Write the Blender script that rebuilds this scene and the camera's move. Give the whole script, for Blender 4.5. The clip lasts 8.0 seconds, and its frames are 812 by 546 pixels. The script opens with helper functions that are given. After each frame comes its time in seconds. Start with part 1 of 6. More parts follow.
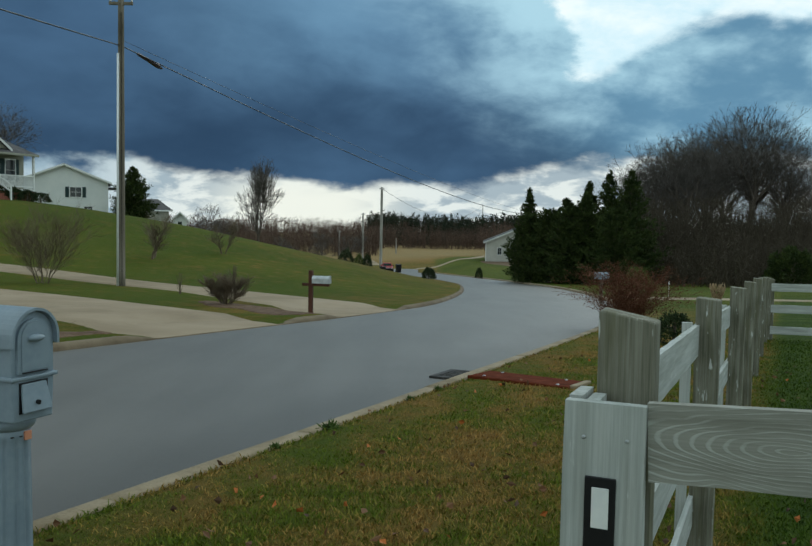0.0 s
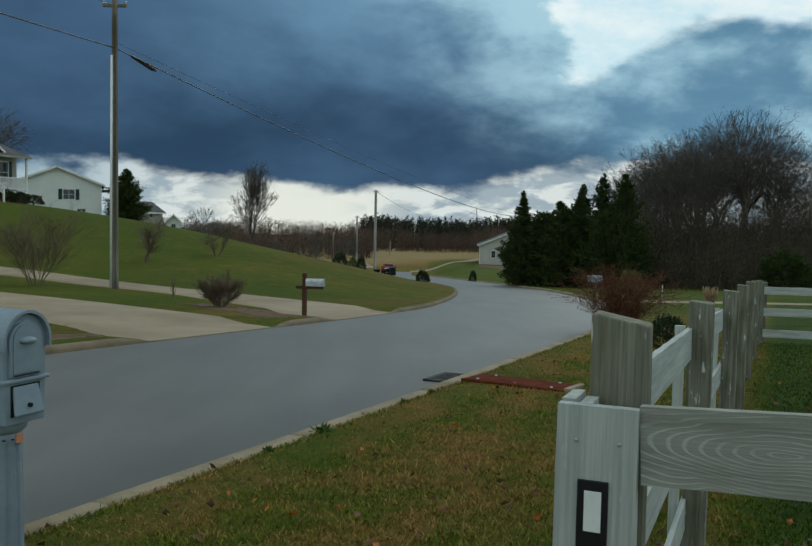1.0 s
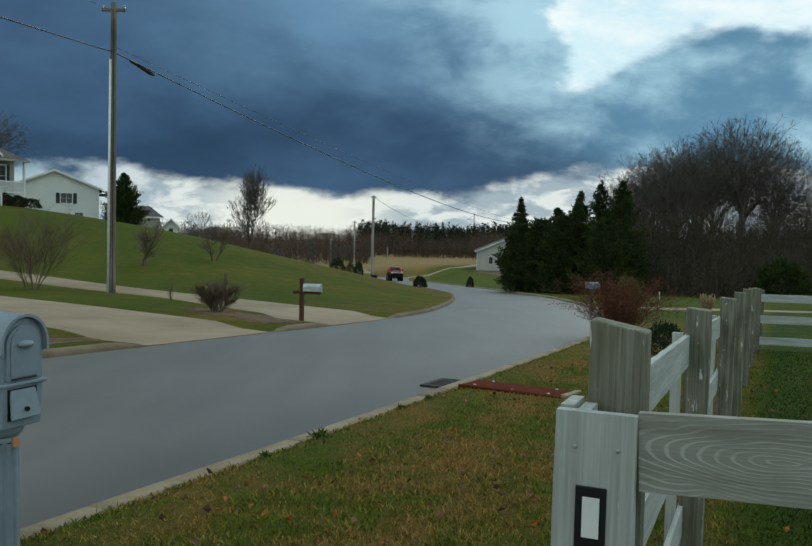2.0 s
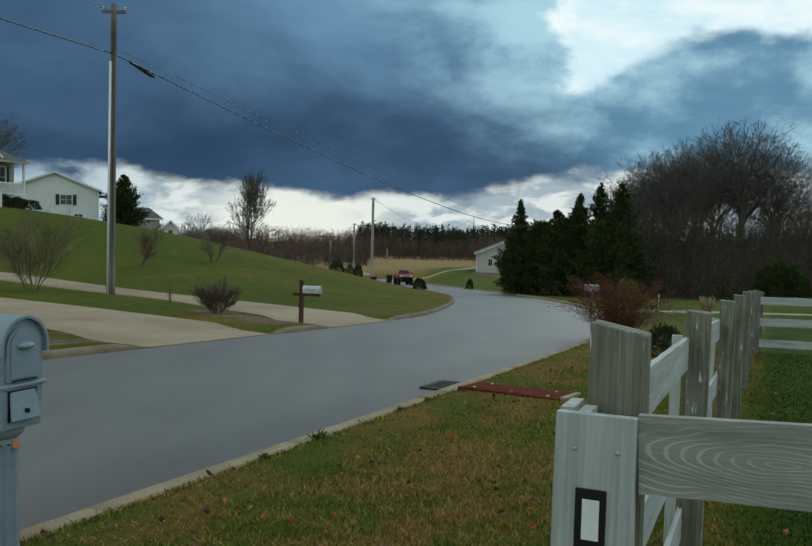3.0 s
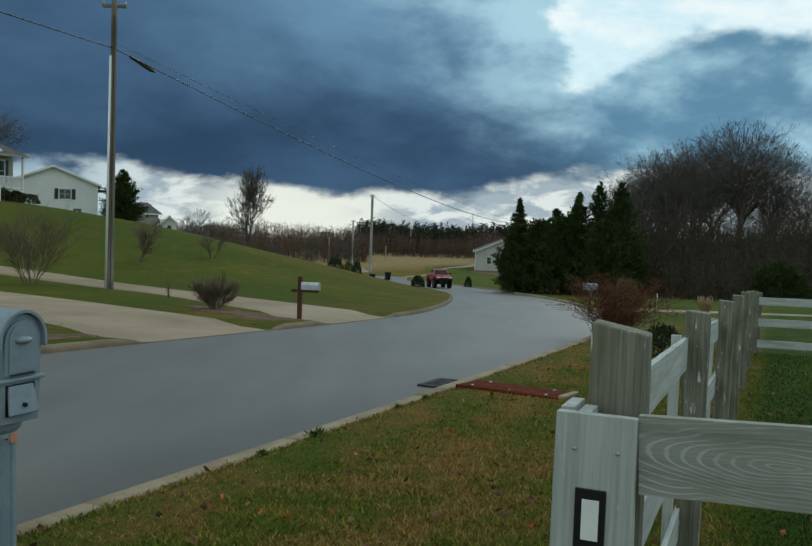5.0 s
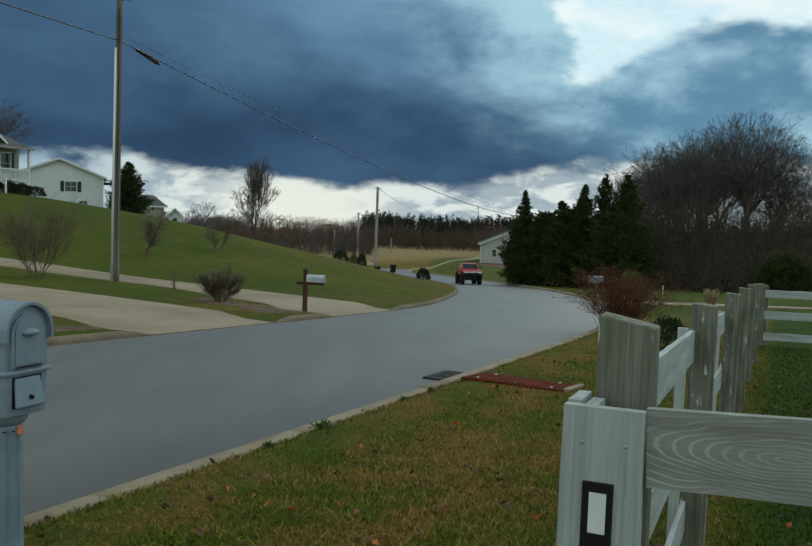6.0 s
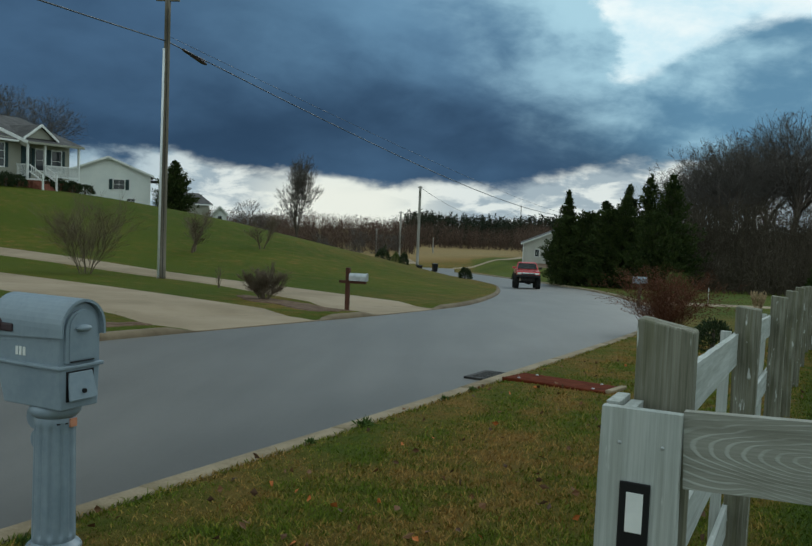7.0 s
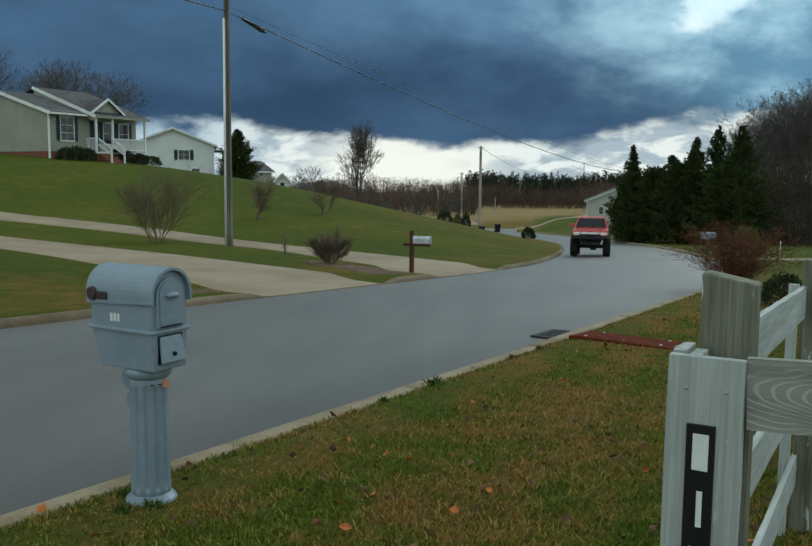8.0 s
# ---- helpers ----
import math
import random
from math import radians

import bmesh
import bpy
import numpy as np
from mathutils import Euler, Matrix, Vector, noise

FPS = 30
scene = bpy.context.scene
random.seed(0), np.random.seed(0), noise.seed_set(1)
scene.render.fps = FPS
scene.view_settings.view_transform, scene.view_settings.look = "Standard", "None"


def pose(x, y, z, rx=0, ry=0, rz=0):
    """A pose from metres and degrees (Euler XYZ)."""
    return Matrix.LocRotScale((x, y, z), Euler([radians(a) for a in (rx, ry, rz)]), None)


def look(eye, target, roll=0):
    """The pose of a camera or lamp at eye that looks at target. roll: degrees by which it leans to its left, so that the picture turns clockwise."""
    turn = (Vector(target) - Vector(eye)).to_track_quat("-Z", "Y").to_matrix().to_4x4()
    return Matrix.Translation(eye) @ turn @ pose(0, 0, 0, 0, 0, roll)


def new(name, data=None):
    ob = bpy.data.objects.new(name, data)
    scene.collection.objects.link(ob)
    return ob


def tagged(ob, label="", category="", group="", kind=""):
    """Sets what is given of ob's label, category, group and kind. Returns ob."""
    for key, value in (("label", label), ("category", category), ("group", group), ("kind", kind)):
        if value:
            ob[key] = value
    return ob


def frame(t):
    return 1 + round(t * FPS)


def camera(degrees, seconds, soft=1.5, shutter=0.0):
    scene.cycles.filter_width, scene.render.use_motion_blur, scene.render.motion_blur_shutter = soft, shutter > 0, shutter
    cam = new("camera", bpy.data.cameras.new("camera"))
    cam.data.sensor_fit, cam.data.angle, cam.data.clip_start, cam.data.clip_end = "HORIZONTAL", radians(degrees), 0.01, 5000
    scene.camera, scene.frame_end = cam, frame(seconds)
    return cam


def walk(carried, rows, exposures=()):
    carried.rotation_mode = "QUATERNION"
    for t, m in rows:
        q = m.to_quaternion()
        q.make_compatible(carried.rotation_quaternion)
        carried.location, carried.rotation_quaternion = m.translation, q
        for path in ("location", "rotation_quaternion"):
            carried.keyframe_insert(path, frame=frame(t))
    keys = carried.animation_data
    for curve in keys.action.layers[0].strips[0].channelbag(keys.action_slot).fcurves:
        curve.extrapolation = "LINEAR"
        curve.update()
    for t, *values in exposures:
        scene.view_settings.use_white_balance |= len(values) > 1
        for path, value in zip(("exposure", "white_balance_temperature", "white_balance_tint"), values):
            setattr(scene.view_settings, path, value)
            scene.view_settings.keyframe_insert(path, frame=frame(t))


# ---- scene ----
cam = camera(50.5, 8.0)
PATH = [
    (0, (0.189, 0.404, 1.472), (0.189, 2.401, 1.348), 1.0),
    (0.5, (0.189, 0.404, 1.472), (0.187, 2.401, 1.352), 1.1),
    (1, (0.191, 0.406, 1.472), (0.205, 2.402, 1.355), 1.1),
    (1.5, (0.189, 0.405, 1.472), (0.207, 2.402, 1.362), 1.3),
    (3, (0.185, 0.398, 1.473), (0.206, 2.395, 1.374), 1.5),
    (3.5, (0.183, 0.397, 1.474), (0.196, 2.395, 1.374), 1.7),
    (4, (0.181, 0.396, 1.474), (0.199, 2.394, 1.372), 2.2),
    (4.5, (0.181, 0.399, 1.474), (0.209, 2.396, 1.375), 2.0),
    (6, (0.178, 0.41, 1.473), (0.191, 2.406, 1.35), 2.0),
    (6.5, (0.177, 0.397, 1.476), (0.178, 2.395, 1.381), 1.9),
    (7, (0.176, 0.361, 1.483), (0.092, 2.355, 1.354), 2.3),
    (7.5, (0.16, 0.296, 1.492), (0.042, 2.285, 1.325), 1.0),
    (8, (0.152, 0.217, 1.495), (-0.074, 2.192, 1.275), 0.5),
]
walk(cam, [(t, look(eye, target, roll)) for t, eye, target, roll in PATH], [(0.0, -0.09, 6050, 3), (0.5, -0.23, 6050, 3), (1.0, -0.27, 6050, 3), (1.5, -0.16, 6050, 3), (4.5, -0.18, 6050, 3), (6.0, -0.20, 6050, 3), (7.5, -0.17, 6050, 3), (8.0, -0.02, 6050, 3)])

# ---- light ----
world = bpy.data.worlds.new("sky")
scene.world = world
world.use_nodes = True


class Net:
    """Small helper to wire shader nodes."""

    def __init__(self, tree):
        self.t = tree
        tree.nodes.clear()

    def n(self, kind, **sets):
        node = self.t.nodes.new(kind)
        for k, v in sets.items():
            setattr(node, k, v)
        return node

    def put(self, node, key, v):
        s = node.inputs[key]
        if hasattr(v, "links") and hasattr(v, "is_output"):
            self.t.links.new(v, s)
        else:
            s.default_value = v

    def math(self, op, a, b=0.0, c=0.0):
        m = self.n("ShaderNodeMath", operation=op)
        self.put(m, 0, a), self.put(m, 1, b), self.put(m, 2, c)
        return m.outputs[0]

    def smooth(self, v, a, b, to0=0.0, to1=1.0):
        m = self.n("ShaderNodeMapRange", interpolation_type="SMOOTHSTEP")
        self.put(m, 0, v), self.put(m, 1, a), self.put(m, 2, b), self.put(m, 3, to0), self.put(m, 4, to1)
        return m.outputs[0]

    def mix(self, f, a, b, blend="MIX"):
        m = self.n("ShaderNodeMix", data_type="RGBA", blend_type=blend)
        self.put(m, 0, f), self.put(m, 6, a), self.put(m, 7, b)
        return m.outputs[2]

    def noise(self, vec, scale, detail=4.0, rough=0.55, distort=0.0, color=False):
        m = self.n("ShaderNodeTexNoise")
        if vec is not None:
            self.put(m, "Vector", vec)
        self.put(m, "Scale", scale), self.put(m, "Detail", detail), self.put(m, "Roughness", rough), self.put(m, "Distortion", distort)
        return m.outputs[1 if color else 0]

    def mapped(self, vec, scale=(1, 1, 1), rot=(0, 0, 0), loc=(0, 0, 0)):
        m = self.n("ShaderNodeMapping")
        self.put(m, 0, vec), self.put(m, 1, loc), self.put(m, 2, rot), self.put(m, 3, scale)
        return m.outputs[0]


def sky_nodes():
    """Broken evening overcast: a dark deck ahead, a bright gap along the horizon and a bright opening to the upper right."""
    k = Net(world.node_tree)
    way = k.n("ShaderNodeTexCoord").outputs["Generated"]
    sep = k.n("ShaderNodeSeparateXYZ")
    k.put(sep, 0, way)
    x, y, z = sep.outputs
    az = k.math("ARCTAN2", x, y)
    el = k.math("ARCSINE", z)
    # noise on a flat cloud layer, squeezed towards the horizon
    com = k.n("ShaderNodeCombineXYZ")
    k.put(com, 0, az), k.put(com, 1, k.math("MULTIPLY", el, 1.75)), k.put(com, 2, 0.3)
    flat = com.outputs[0]
    roll = k.mix(0.05, flat, k.noise(flat, 7.0, 3.0, 0.5, 0, True), "ADD")
    big = k.math("SUBTRACT", k.noise(roll, 3.4, 5.0, 0.50, 0.2), 0.5)
    fine = k.math("SUBTRACT", k.noise(k.mapped(roll, (1, 1.15, 1), (0, 0, 0.35)), 12.0, 9.0, 0.58), 0.5)
    puff = k.math("ADD", k.math("MULTIPLY", big, 0.75), k.math("MULTIPLY", fine, 0.5))
    # underside of the deck over the horizon gap
    low = k.math("ADD", el, k.math("MULTIPLY", puff, 0.11))
    tilt = k.math("SUBTRACT", low, k.math("MULTIPLY", k.smooth(az, 0.02, 0.3), 0.026))
    tilt = k.math("SUBTRACT", tilt, k.math("MULTIPLY", k.smooth(az, -0.24, -0.38), 0.012))
    deck = k.smooth(tilt, 0.030, 0.048)
    # the opening, over a rounded cloud top
    wob = k.math("ADD", az, k.math("MULTIPLY", puff, 0.20))
    off = k.math("DIVIDE", k.math("SUBTRACT", az, 0.345), 0.115)
    top = k.math("MULTIPLY", k.math("MAXIMUM", k.math("SUBTRACT", 1.0, k.math("MULTIPLY", off, off)), -0.25), 0.038)
    floor_el = k.math("ADD", k.math("ADD", top, 0.170), k.math("MULTIPLY", k.smooth(az, 0.40, 0.47), 0.032))
    over = k.math("SUBTRACT", k.math("ADD", el, k.math("MULTIPLY", puff, 0.085)), floor_el)
    opening = k.math("MULTIPLY", k.smooth(wob, 0.190, 0.214), k.smooth(over, -0.006, 0.014))
    edge = k.math("ADD", k.math("MULTIPLY", az, 0.85), k.math("MULTIPLY", el, 0.62))
    edge = k.math("ADD", edge, k.math("MULTIPLY", puff, 0.20))
    veil = k.math("MULTIPLY", k.smooth(edge, 0.10, 0.30), k.smooth(el, 0.03, 0.10))
    # colours
    clear = k.n("ShaderNodeTexSky", sky_type="NISHITA", sun_disc=False, sun_elevation=radians(12), sun_rotation=radians(-8))
    blue = k.mix(1.0, clear.outputs[0], (0.10, 0.10, 0.10, 1), "MULTIPLY")
    soft = k.math("ADD", k.math("MULTIPLY", big, 0.95), k.math("MULTIPLY", fine, 0.22))
    shade = k.smooth(soft, -0.24, 0.24)
    upper = k.math("MULTIPLY", k.smooth(k.math("ADD", el, k.math("MULTIPLY", puff, 0.12)), 0.085, 0.23), k.smooth(az, -0.36, -0.08))
    dark = k.mix(shade, (0.034, 0.068, 0.126, 1), (0.080, 0.150, 0.255, 1))
    grey = k.mix(shade, (0.095, 0.190, 0.325, 1), (0.235, 0.41, 0.575, 1))
    body = k.mix(k.math("MULTIPLY", upper, 0.66), dark, grey)
    side = k.mix(k.smooth(puff, -0.13, 0.15), (0.15, 0.29, 0.42, 1), (0.50, 0.72, 0.82, 1))
    body = k.mix(veil, body, side)
    lump = k.math("SUBTRACT", k.noise(k.mapped(flat, (1, 1.5, 1)), 17.0, 7.0, 0.55, 0.3), 0.5)
    lump = k.math("ADD", lump, k.math("MULTIPLY", k.smooth(az, -0.02, 0.10), -0.025))
    gapc = k.mix(k.smooth(lump, -0.09, 0.05), (0.44, 0.50, 0.54, 1), (0.88, 0.88, 0.83, 1))
    hot = k.math("MULTIPLY", k.smooth(k.math("ABSOLUTE", k.math("SUBTRACT", az, -0.115)), 0.15, 0.03), k.smooth(el, 0.075, 0.02))
    gapc = k.mix(hot, gapc, (1.0, 0.96, 0.84, 1))
    gapc = k.mix(k.math("MULTIPLY", k.smooth(az, -0.24, -0.36), 0.6), gapc, (0.34, 0.47, 0.56, 1))
    col = k.mix(deck, gapc, body)
    openc = k.mix(k.smooth(fine, -0.15, 0.2), (0.72, 0.92, 1.0, 1), (1.05, 1.08, 1.06, 1))
    col = k.mix(opening, col, k.mix(0.04, openc, blue))
    # overhead and behind, thin bright cloud
    wide = k.math("MAXIMUM", k.smooth(el, 0.42, 0.80), k.smooth(k.math("ABSOLUTE", az), 0.85, 1.5))
    thin = k.mix(k.smooth(puff, -0.2, 0.2), (0.60, 0.70, 0.70, 1), (1.02, 1.10, 1.04, 1))
    col = k.mix(wide, col, k.mix(0.2, thin, blue))
    col = k.mix(k.smooth(el, -0.02, -0.06), col, (0.10, 0.10, 0.08, 1))
    bg = k.n("ShaderNodeBackground")
    k.put(bg, 0, col), k.put(bg, 1, SKY)
    out = k.n("ShaderNodeOutputWorld")
    k.t.links.new(bg.outputs[0], out.inputs[0])


SKY = 1.0
sky_nodes()
sun = new("sun", bpy.data.lights.new("sun", "SUN"))
sun.data.energy, sun.data.angle, sun.data.color = 0.6, radians(25), (1.0, 0.97, 0.92)
sun.matrix_world = look((14, 30, 22), (0, 0, 0))

# ---- materials ----


def shader(name, build):
    m = bpy.data.materials.new(name)
    m.use_nodes = True
    k = Net(m.node_tree)
    b = k.n("ShaderNodeBsdfPrincipled")
    build(k, b)
    out = k.n("ShaderNodeOutputMaterial")
    k.t.links.new(b.outputs[0], out.inputs[0])
    return m


def bump(k, b, height, strength, distance=0.01):
    n = k.n("ShaderNodeBump")
    k.put(n, "Strength", strength), k.put(n, "Distance", distance), k.put(n, "Height", height)
    k.put(b, "Normal", n.outputs[0])


def rgb(c):
    return (*c, 1) if len(c) == 3 else c


def surface(name, c0, c1, scale=6.0, rough=0.7, metal=0.0, stretch=(1, 1, 1), relief=0.25, fine=60.0, dirt=None, spec=0.35, depth=0.004):
    """Two colours mixed by a stretched noise in object space, with finer grain and relief."""
    def build(k, b):
        v = k.n("ShaderNodeTexCoord").outputs["Object"]
        v = k.mapped(v, stretch)
        g = k.noise(v, scale, 5.0, 0.6)
        f = k.noise(v, fine, 3.0, 0.6)
        tone = k.math("ADD", k.math("MULTIPLY", g, 0.7), k.math("MULTIPLY", f, 0.3))
        col = k.mix(k.smooth(tone, 0.36, 0.64), rgb(c0), rgb(c1))
        if dirt:
            col = k.mix(k.smooth(k.noise(v, scale * 0.4, 6.0, 0.7), 0.55, 0.75), col, rgb(dirt))
        k.put(b, "Base Color", col), k.put(b, "Metallic", metal)
        k.put(b, "Roughness", k.smooth(tone, 0.2, 0.8, min(1, rough + 0.12), max(0.05, rough - 0.12)))
        k.put(b, "Specular IOR Level", spec)
        bump(k, b, tone, relief, depth)
    return shader(name, build)


def grass_build(k, b):
    v = k.n("ShaderNodeNewGeometry").outputs["Position"]
    big = k.noise(v, 0.22, 4.0, 0.6)
    mid = k.noise(v, 1.6, 5.0, 0.62)
    fine = k.noise(v, 14.0, 5.0, 0.7)
    hair = k.noise(k.mapped(v, (1, 1, 0.2)), 75.0, 3.0, 0.7)
    green = k.mix(fine, (0.044, 0.068, 0.006, 1), (0.122, 0.150, 0.016, 1))
    dry = k.mix(fine, (0.140, 0.082, 0.020, 1), (0.300, 0.184, 0.054, 1))
    sep = k.n("ShaderNodeSeparateXYZ")
    k.put(sep, 0, v)
    # the verge by the street is drier than the kept lawns
    across = k.math("ADD", k.math("MULTIPLY", sep.outputs[0], 0.915), k.math("MULTIPLY", sep.outputs[1], -0.403))
    verge = k.math("MULTIPLY", k.smooth(across, -8.0, -3.4), k.smooth(across, 0.35, -0.3))
    field = k.math("MULTIPLY", k.smooth(k.math("ADD", sep.outputs[1], k.math("MULTIPLY", sep.outputs[0], -0.9)), 158.0, 178.0), 0.42)
    want = k.math("ADD", k.math("SUBTRACT", k.math("MULTIPLY", verge, 0.16), 0.07), field)
    want = k.math("SUBTRACT", want, k.math("MULTIPLY", k.math("MULTIPLY", k.smooth(across, -0.4, 0.3), k.smooth(sep.outputs[1], 130.0, 100.0)), 0.20))
    right = k.math("MULTIPLY", k.math("MULTIPLY", k.smooth(sep.outputs[0], 5.5, 9.0), k.smooth(sep.outputs[1], 22.0, 32.0)), k.smooth(sep.outputs[1], 130.0, 112.0))
    want = k.math("SUBTRACT", want, k.math("MULTIPLY", right, 0.14))
    left = k.smooth(across, -9.6, -11.0)
    bend = k.math("MULTIPLY", k.smooth(sep.outputs[1], 34.0, 62.0), k.smooth(sep.outputs[0], -14.0, 0.0))
    want = k.math("ADD", want, k.math("MULTIPLY", k.math("MULTIPLY", bend, k.smooth(sep.outputs[0], 6.6, 4.6)), 0.13))
    want = k.math("ADD", want, k.math("MULTIPLY", left, 0.045))
    want = k.math("ADD", want, k.math("MULTIPLY", k.math("MULTIPLY", left, k.smooth(across, -16.5, -12.5)), 0.09))
    t = k.math("ADD", k.math("ADD", k.math("MULTIPLY", big, 0.25), k.math("MULTIPLY", mid, 0.6)), k.math("MULTIPLY", fine, 0.15))
    col = k.mix(k.smooth(k.math("ADD", t, want), 0.45, 0.73), green, dry)
    col = k.mix(k.smooth(k.noise(v, 0.09, 3.0, 0.6), 0.35, 0.65), k.mix(1.0, col, (0.78, 0.84, 0.80, 1), "MULTIPLY"), k.mix(1.0, col, (1.08, 1.0, 0.95, 1), "MULTIPLY"))
    col = k.mix(k.math("MULTIPLY", field, k.smooth(mid, 0.3, 0.7, 1.0, 2.0)), col, (0.33, 0.25, 0.125, 1))
    col = k.mix(k.math("MULTIPLY", k.smooth(hair, 0.52, 0.30), 0.5), col, (0.030, 0.034, 0.008, 1))
    # lush kept lawn inside the fence
    lush = k.mix(k.smooth(k.math("ADD", k.math("MULTIPLY", mid, 0.6), k.math("MULTIPLY", fine, 0.4)), 0.38, 0.62), (0.018, 0.046, 0.004, 1), (0.062, 0.098, 0.008, 1))
    col = k.mix(k.math("MULTIPLY", k.math("MULTIPLY", k.smooth(across, -0.25, 0.1), k.smooth(sep.outputs[1], 62.0, 30.0)), 0.85), col, lush)
    k.put(b, "Base Color", col), k.put(b, "Roughness", 0.95), k.put(b, "Specular IOR Level", 0.1)
    bump(k, b, k.math("ADD", k.math("MULTIPLY", fine, 0.5), hair), 0.9, 0.03)


def asphalt_build(k, b):
    v = k.n("ShaderNodeNewGeometry").outputs["Position"]
    big = k.noise(v, 0.35, 5.0, 0.6)
    grit = k.noise(v, 90.0, 3.0, 0.7)
    along = k.noise(k.mapped(v, (1.0, 0.10, 1), (0, 0, -0.41)), 1.4, 4.0, 0.6)
    t = k.math("ADD", k.math("MULTIPLY", big, 0.4), k.math("MULTIPLY", along, 0.6))
    col = k.mix(k.smooth(t, 0.35, 0.65), (0.108, 0.100, 0.090, 1), (0.150, 0.140, 0.127, 1))
    col = k.mix(k.math("MULTIPLY", k.smooth(grit, 0.40, 0.62), 0.45), col, (0.185, 0.182, 0.170, 1))
    # grit and damp dirt gathered in the near gutter
    sep = k.n("ShaderNodeSeparateXYZ")
    k.put(sep, 0, v)
    across = k.math("ADD", k.math("MULTIPLY", sep.outputs[0], 0.915), k.math("MULTIPLY", sep.outputs[1], -0.403))
    gutter = k.smooth(k.math("ADD", across, k.math("MULTIPLY", k.noise(v, 0.8, 4.0, 0.6), 0.9)), -4.5, -3.2)
    col = k.mix(k.math("MULTIPLY", gutter, 0.62), col, (0.070, 0.066, 0.058, 1))
    k.put(b, "Base Color", col), k.put(b, "Roughness", 0.52), k.put(b, "Specular IOR Level", 0.55)
    bump(k, b, grit, 0.5, 0.006)


def wood_build(dark, pale, ringed=0.0, moss=0.0, flakes=0.0):
    """Weathered board; the long way is the object's z axis."""
    def build(k, b):
        v = k.n("ShaderNodeTexCoord").outputs["Object"]
        v = k.mix(1.0, v, k.mix(1.0, k.n("ShaderNodeObjectInfo").outputs["Random"], (7, 7, 7, 1), "MULTIPLY"), "ADD")
        fibre = k.noise(k.mapped(v, (1, 1, 0.02)), 210.0, 4.0, 0.6)
        streak = k.noise(k.mapped(v, (1, 1, 0.05)), 42.0, 4.0, 0.55)
        patch = k.noise(k.mapped(v, (1, 1, 0.35)), 10.0, 5.0, 0.65)
        tone = k.math("ADD", k.math("MULTIPLY", fibre, 0.35), k.math("ADD", k.math("MULTIPLY", streak, 0.4), k.math("MULTIPLY", patch, 0.25)))
        col = k.mix(k.smooth(tone, 0.36, 0.64), rgb(dark), rgb(pale))
        high = fibre
        if ringed:
            # flat-sawn figure: long rings that close round a swirl
            own = k.n("ShaderNodeTexCoord").outputs["Object"]
            bent = k.mix(0.085, own, k.noise(k.mapped(own, (1, 1, 0.45)), 7.0, 2.5, 0.5, 0.6, True), "ADD")
            sp = k.n("ShaderNodeSeparateXYZ")
            k.put(sp, 0, bent)
            du = k.math("MULTIPLY", k.math("SUBTRACT", sp.outputs[2], 0.275), 0.22)
            dv = k.math("SUBTRACT", sp.outputs[0], 0.045)
            field = k.math("SQRT", k.math("ADD", k.math("MULTIPLY", du, du), k.math("MULTIPLY", dv, dv)))
            lines = k.math("SINE", k.math("MULTIPLY", k.math("ADD", field, k.math("MULTIPLY", streak, 0.004)), 1000.0))
            lines = k.smooth(lines, 0.30, 1.0)
            lines = k.math("MULTIPLY", lines, k.smooth(patch, 0.34, 0.60))
            col = k.mix(k.math("MULTIPLY", lines, ringed), col, (0.52, 0.53, 0.50, 1))
            high = k.math("ADD", fibre, lines)
        if moss:
            col = k.mix(k.math("MULTIPLY", k.smooth(k.noise(k.mapped(v, (1, 1, 0.08)), 26.0, 4.0, 0.6), 0.46, 0.62), moss), col, (0.135, 0.130, 0.075, 1))
        if flakes:
            col = k.mix(k.math("MULTIPLY", k.smooth(k.math("ADD", k.math("MULTIPLY", k.noise(k.mapped(v, (1, 1, 0.22)), 34.0, 3.0, 0.6), 0.6), k.math("MULTIPLY", patch, 0.4)), 0.59, 0.63), flakes), col, (0.66, 0.68, 0.66, 1))
        k.put(b, "Base Color", col), k.put(b, "Roughness", 0.88), k.put(b, "Specular IOR Level", 0.2)
        bump(k, b, high, 0.45, 0.0015)
    return build


GRASS = shader("lawn", grass_build)
ASPHALT = shader("asphalt", asphalt_build)
CONCRETE = surface("concrete", (0.262, 0.200, 0.130), (0.352, 0.275, 0.188), 0.5, 0.9, fine=40, dirt=(0.190, 0.146, 0.098))
KERB = surface("kerb_concrete", (0.20, 0.155, 0.095), (0.33, 0.265, 0.175), 2.0, 0.9, fine=50, dirt=(0.115, 0.082, 0.048), relief=0.5)
OLDKERB = surface("old_kerb_concrete", (0.122, 0.090, 0.056), (0.215, 0.165, 0.106), 1.3, 0.95, fine=50, dirt=(0.075, 0.048, 0.026), relief=0.5)
BOARD = shader("fence_board", wood_build((0.215, 0.212, 0.178), (0.345, 0.345, 0.305), 0.6))
WHITEBOARD = shader("whitewashed_board", wood_build((0.36, 0.38, 0.36), (0.54, 0.56, 0.54), 0.0, 0.18, 0.6))
POSTWOOD = shader("fence_post_wood", wood_build((0.105, 0.100, 0.070), (0.285, 0.280, 0.225), 0.0, 0.6, 0.85))
BLACK = surface("black_plastic", (0.008, 0.008, 0.010), (0.014, 0.014, 0.016), 8, 0.4)
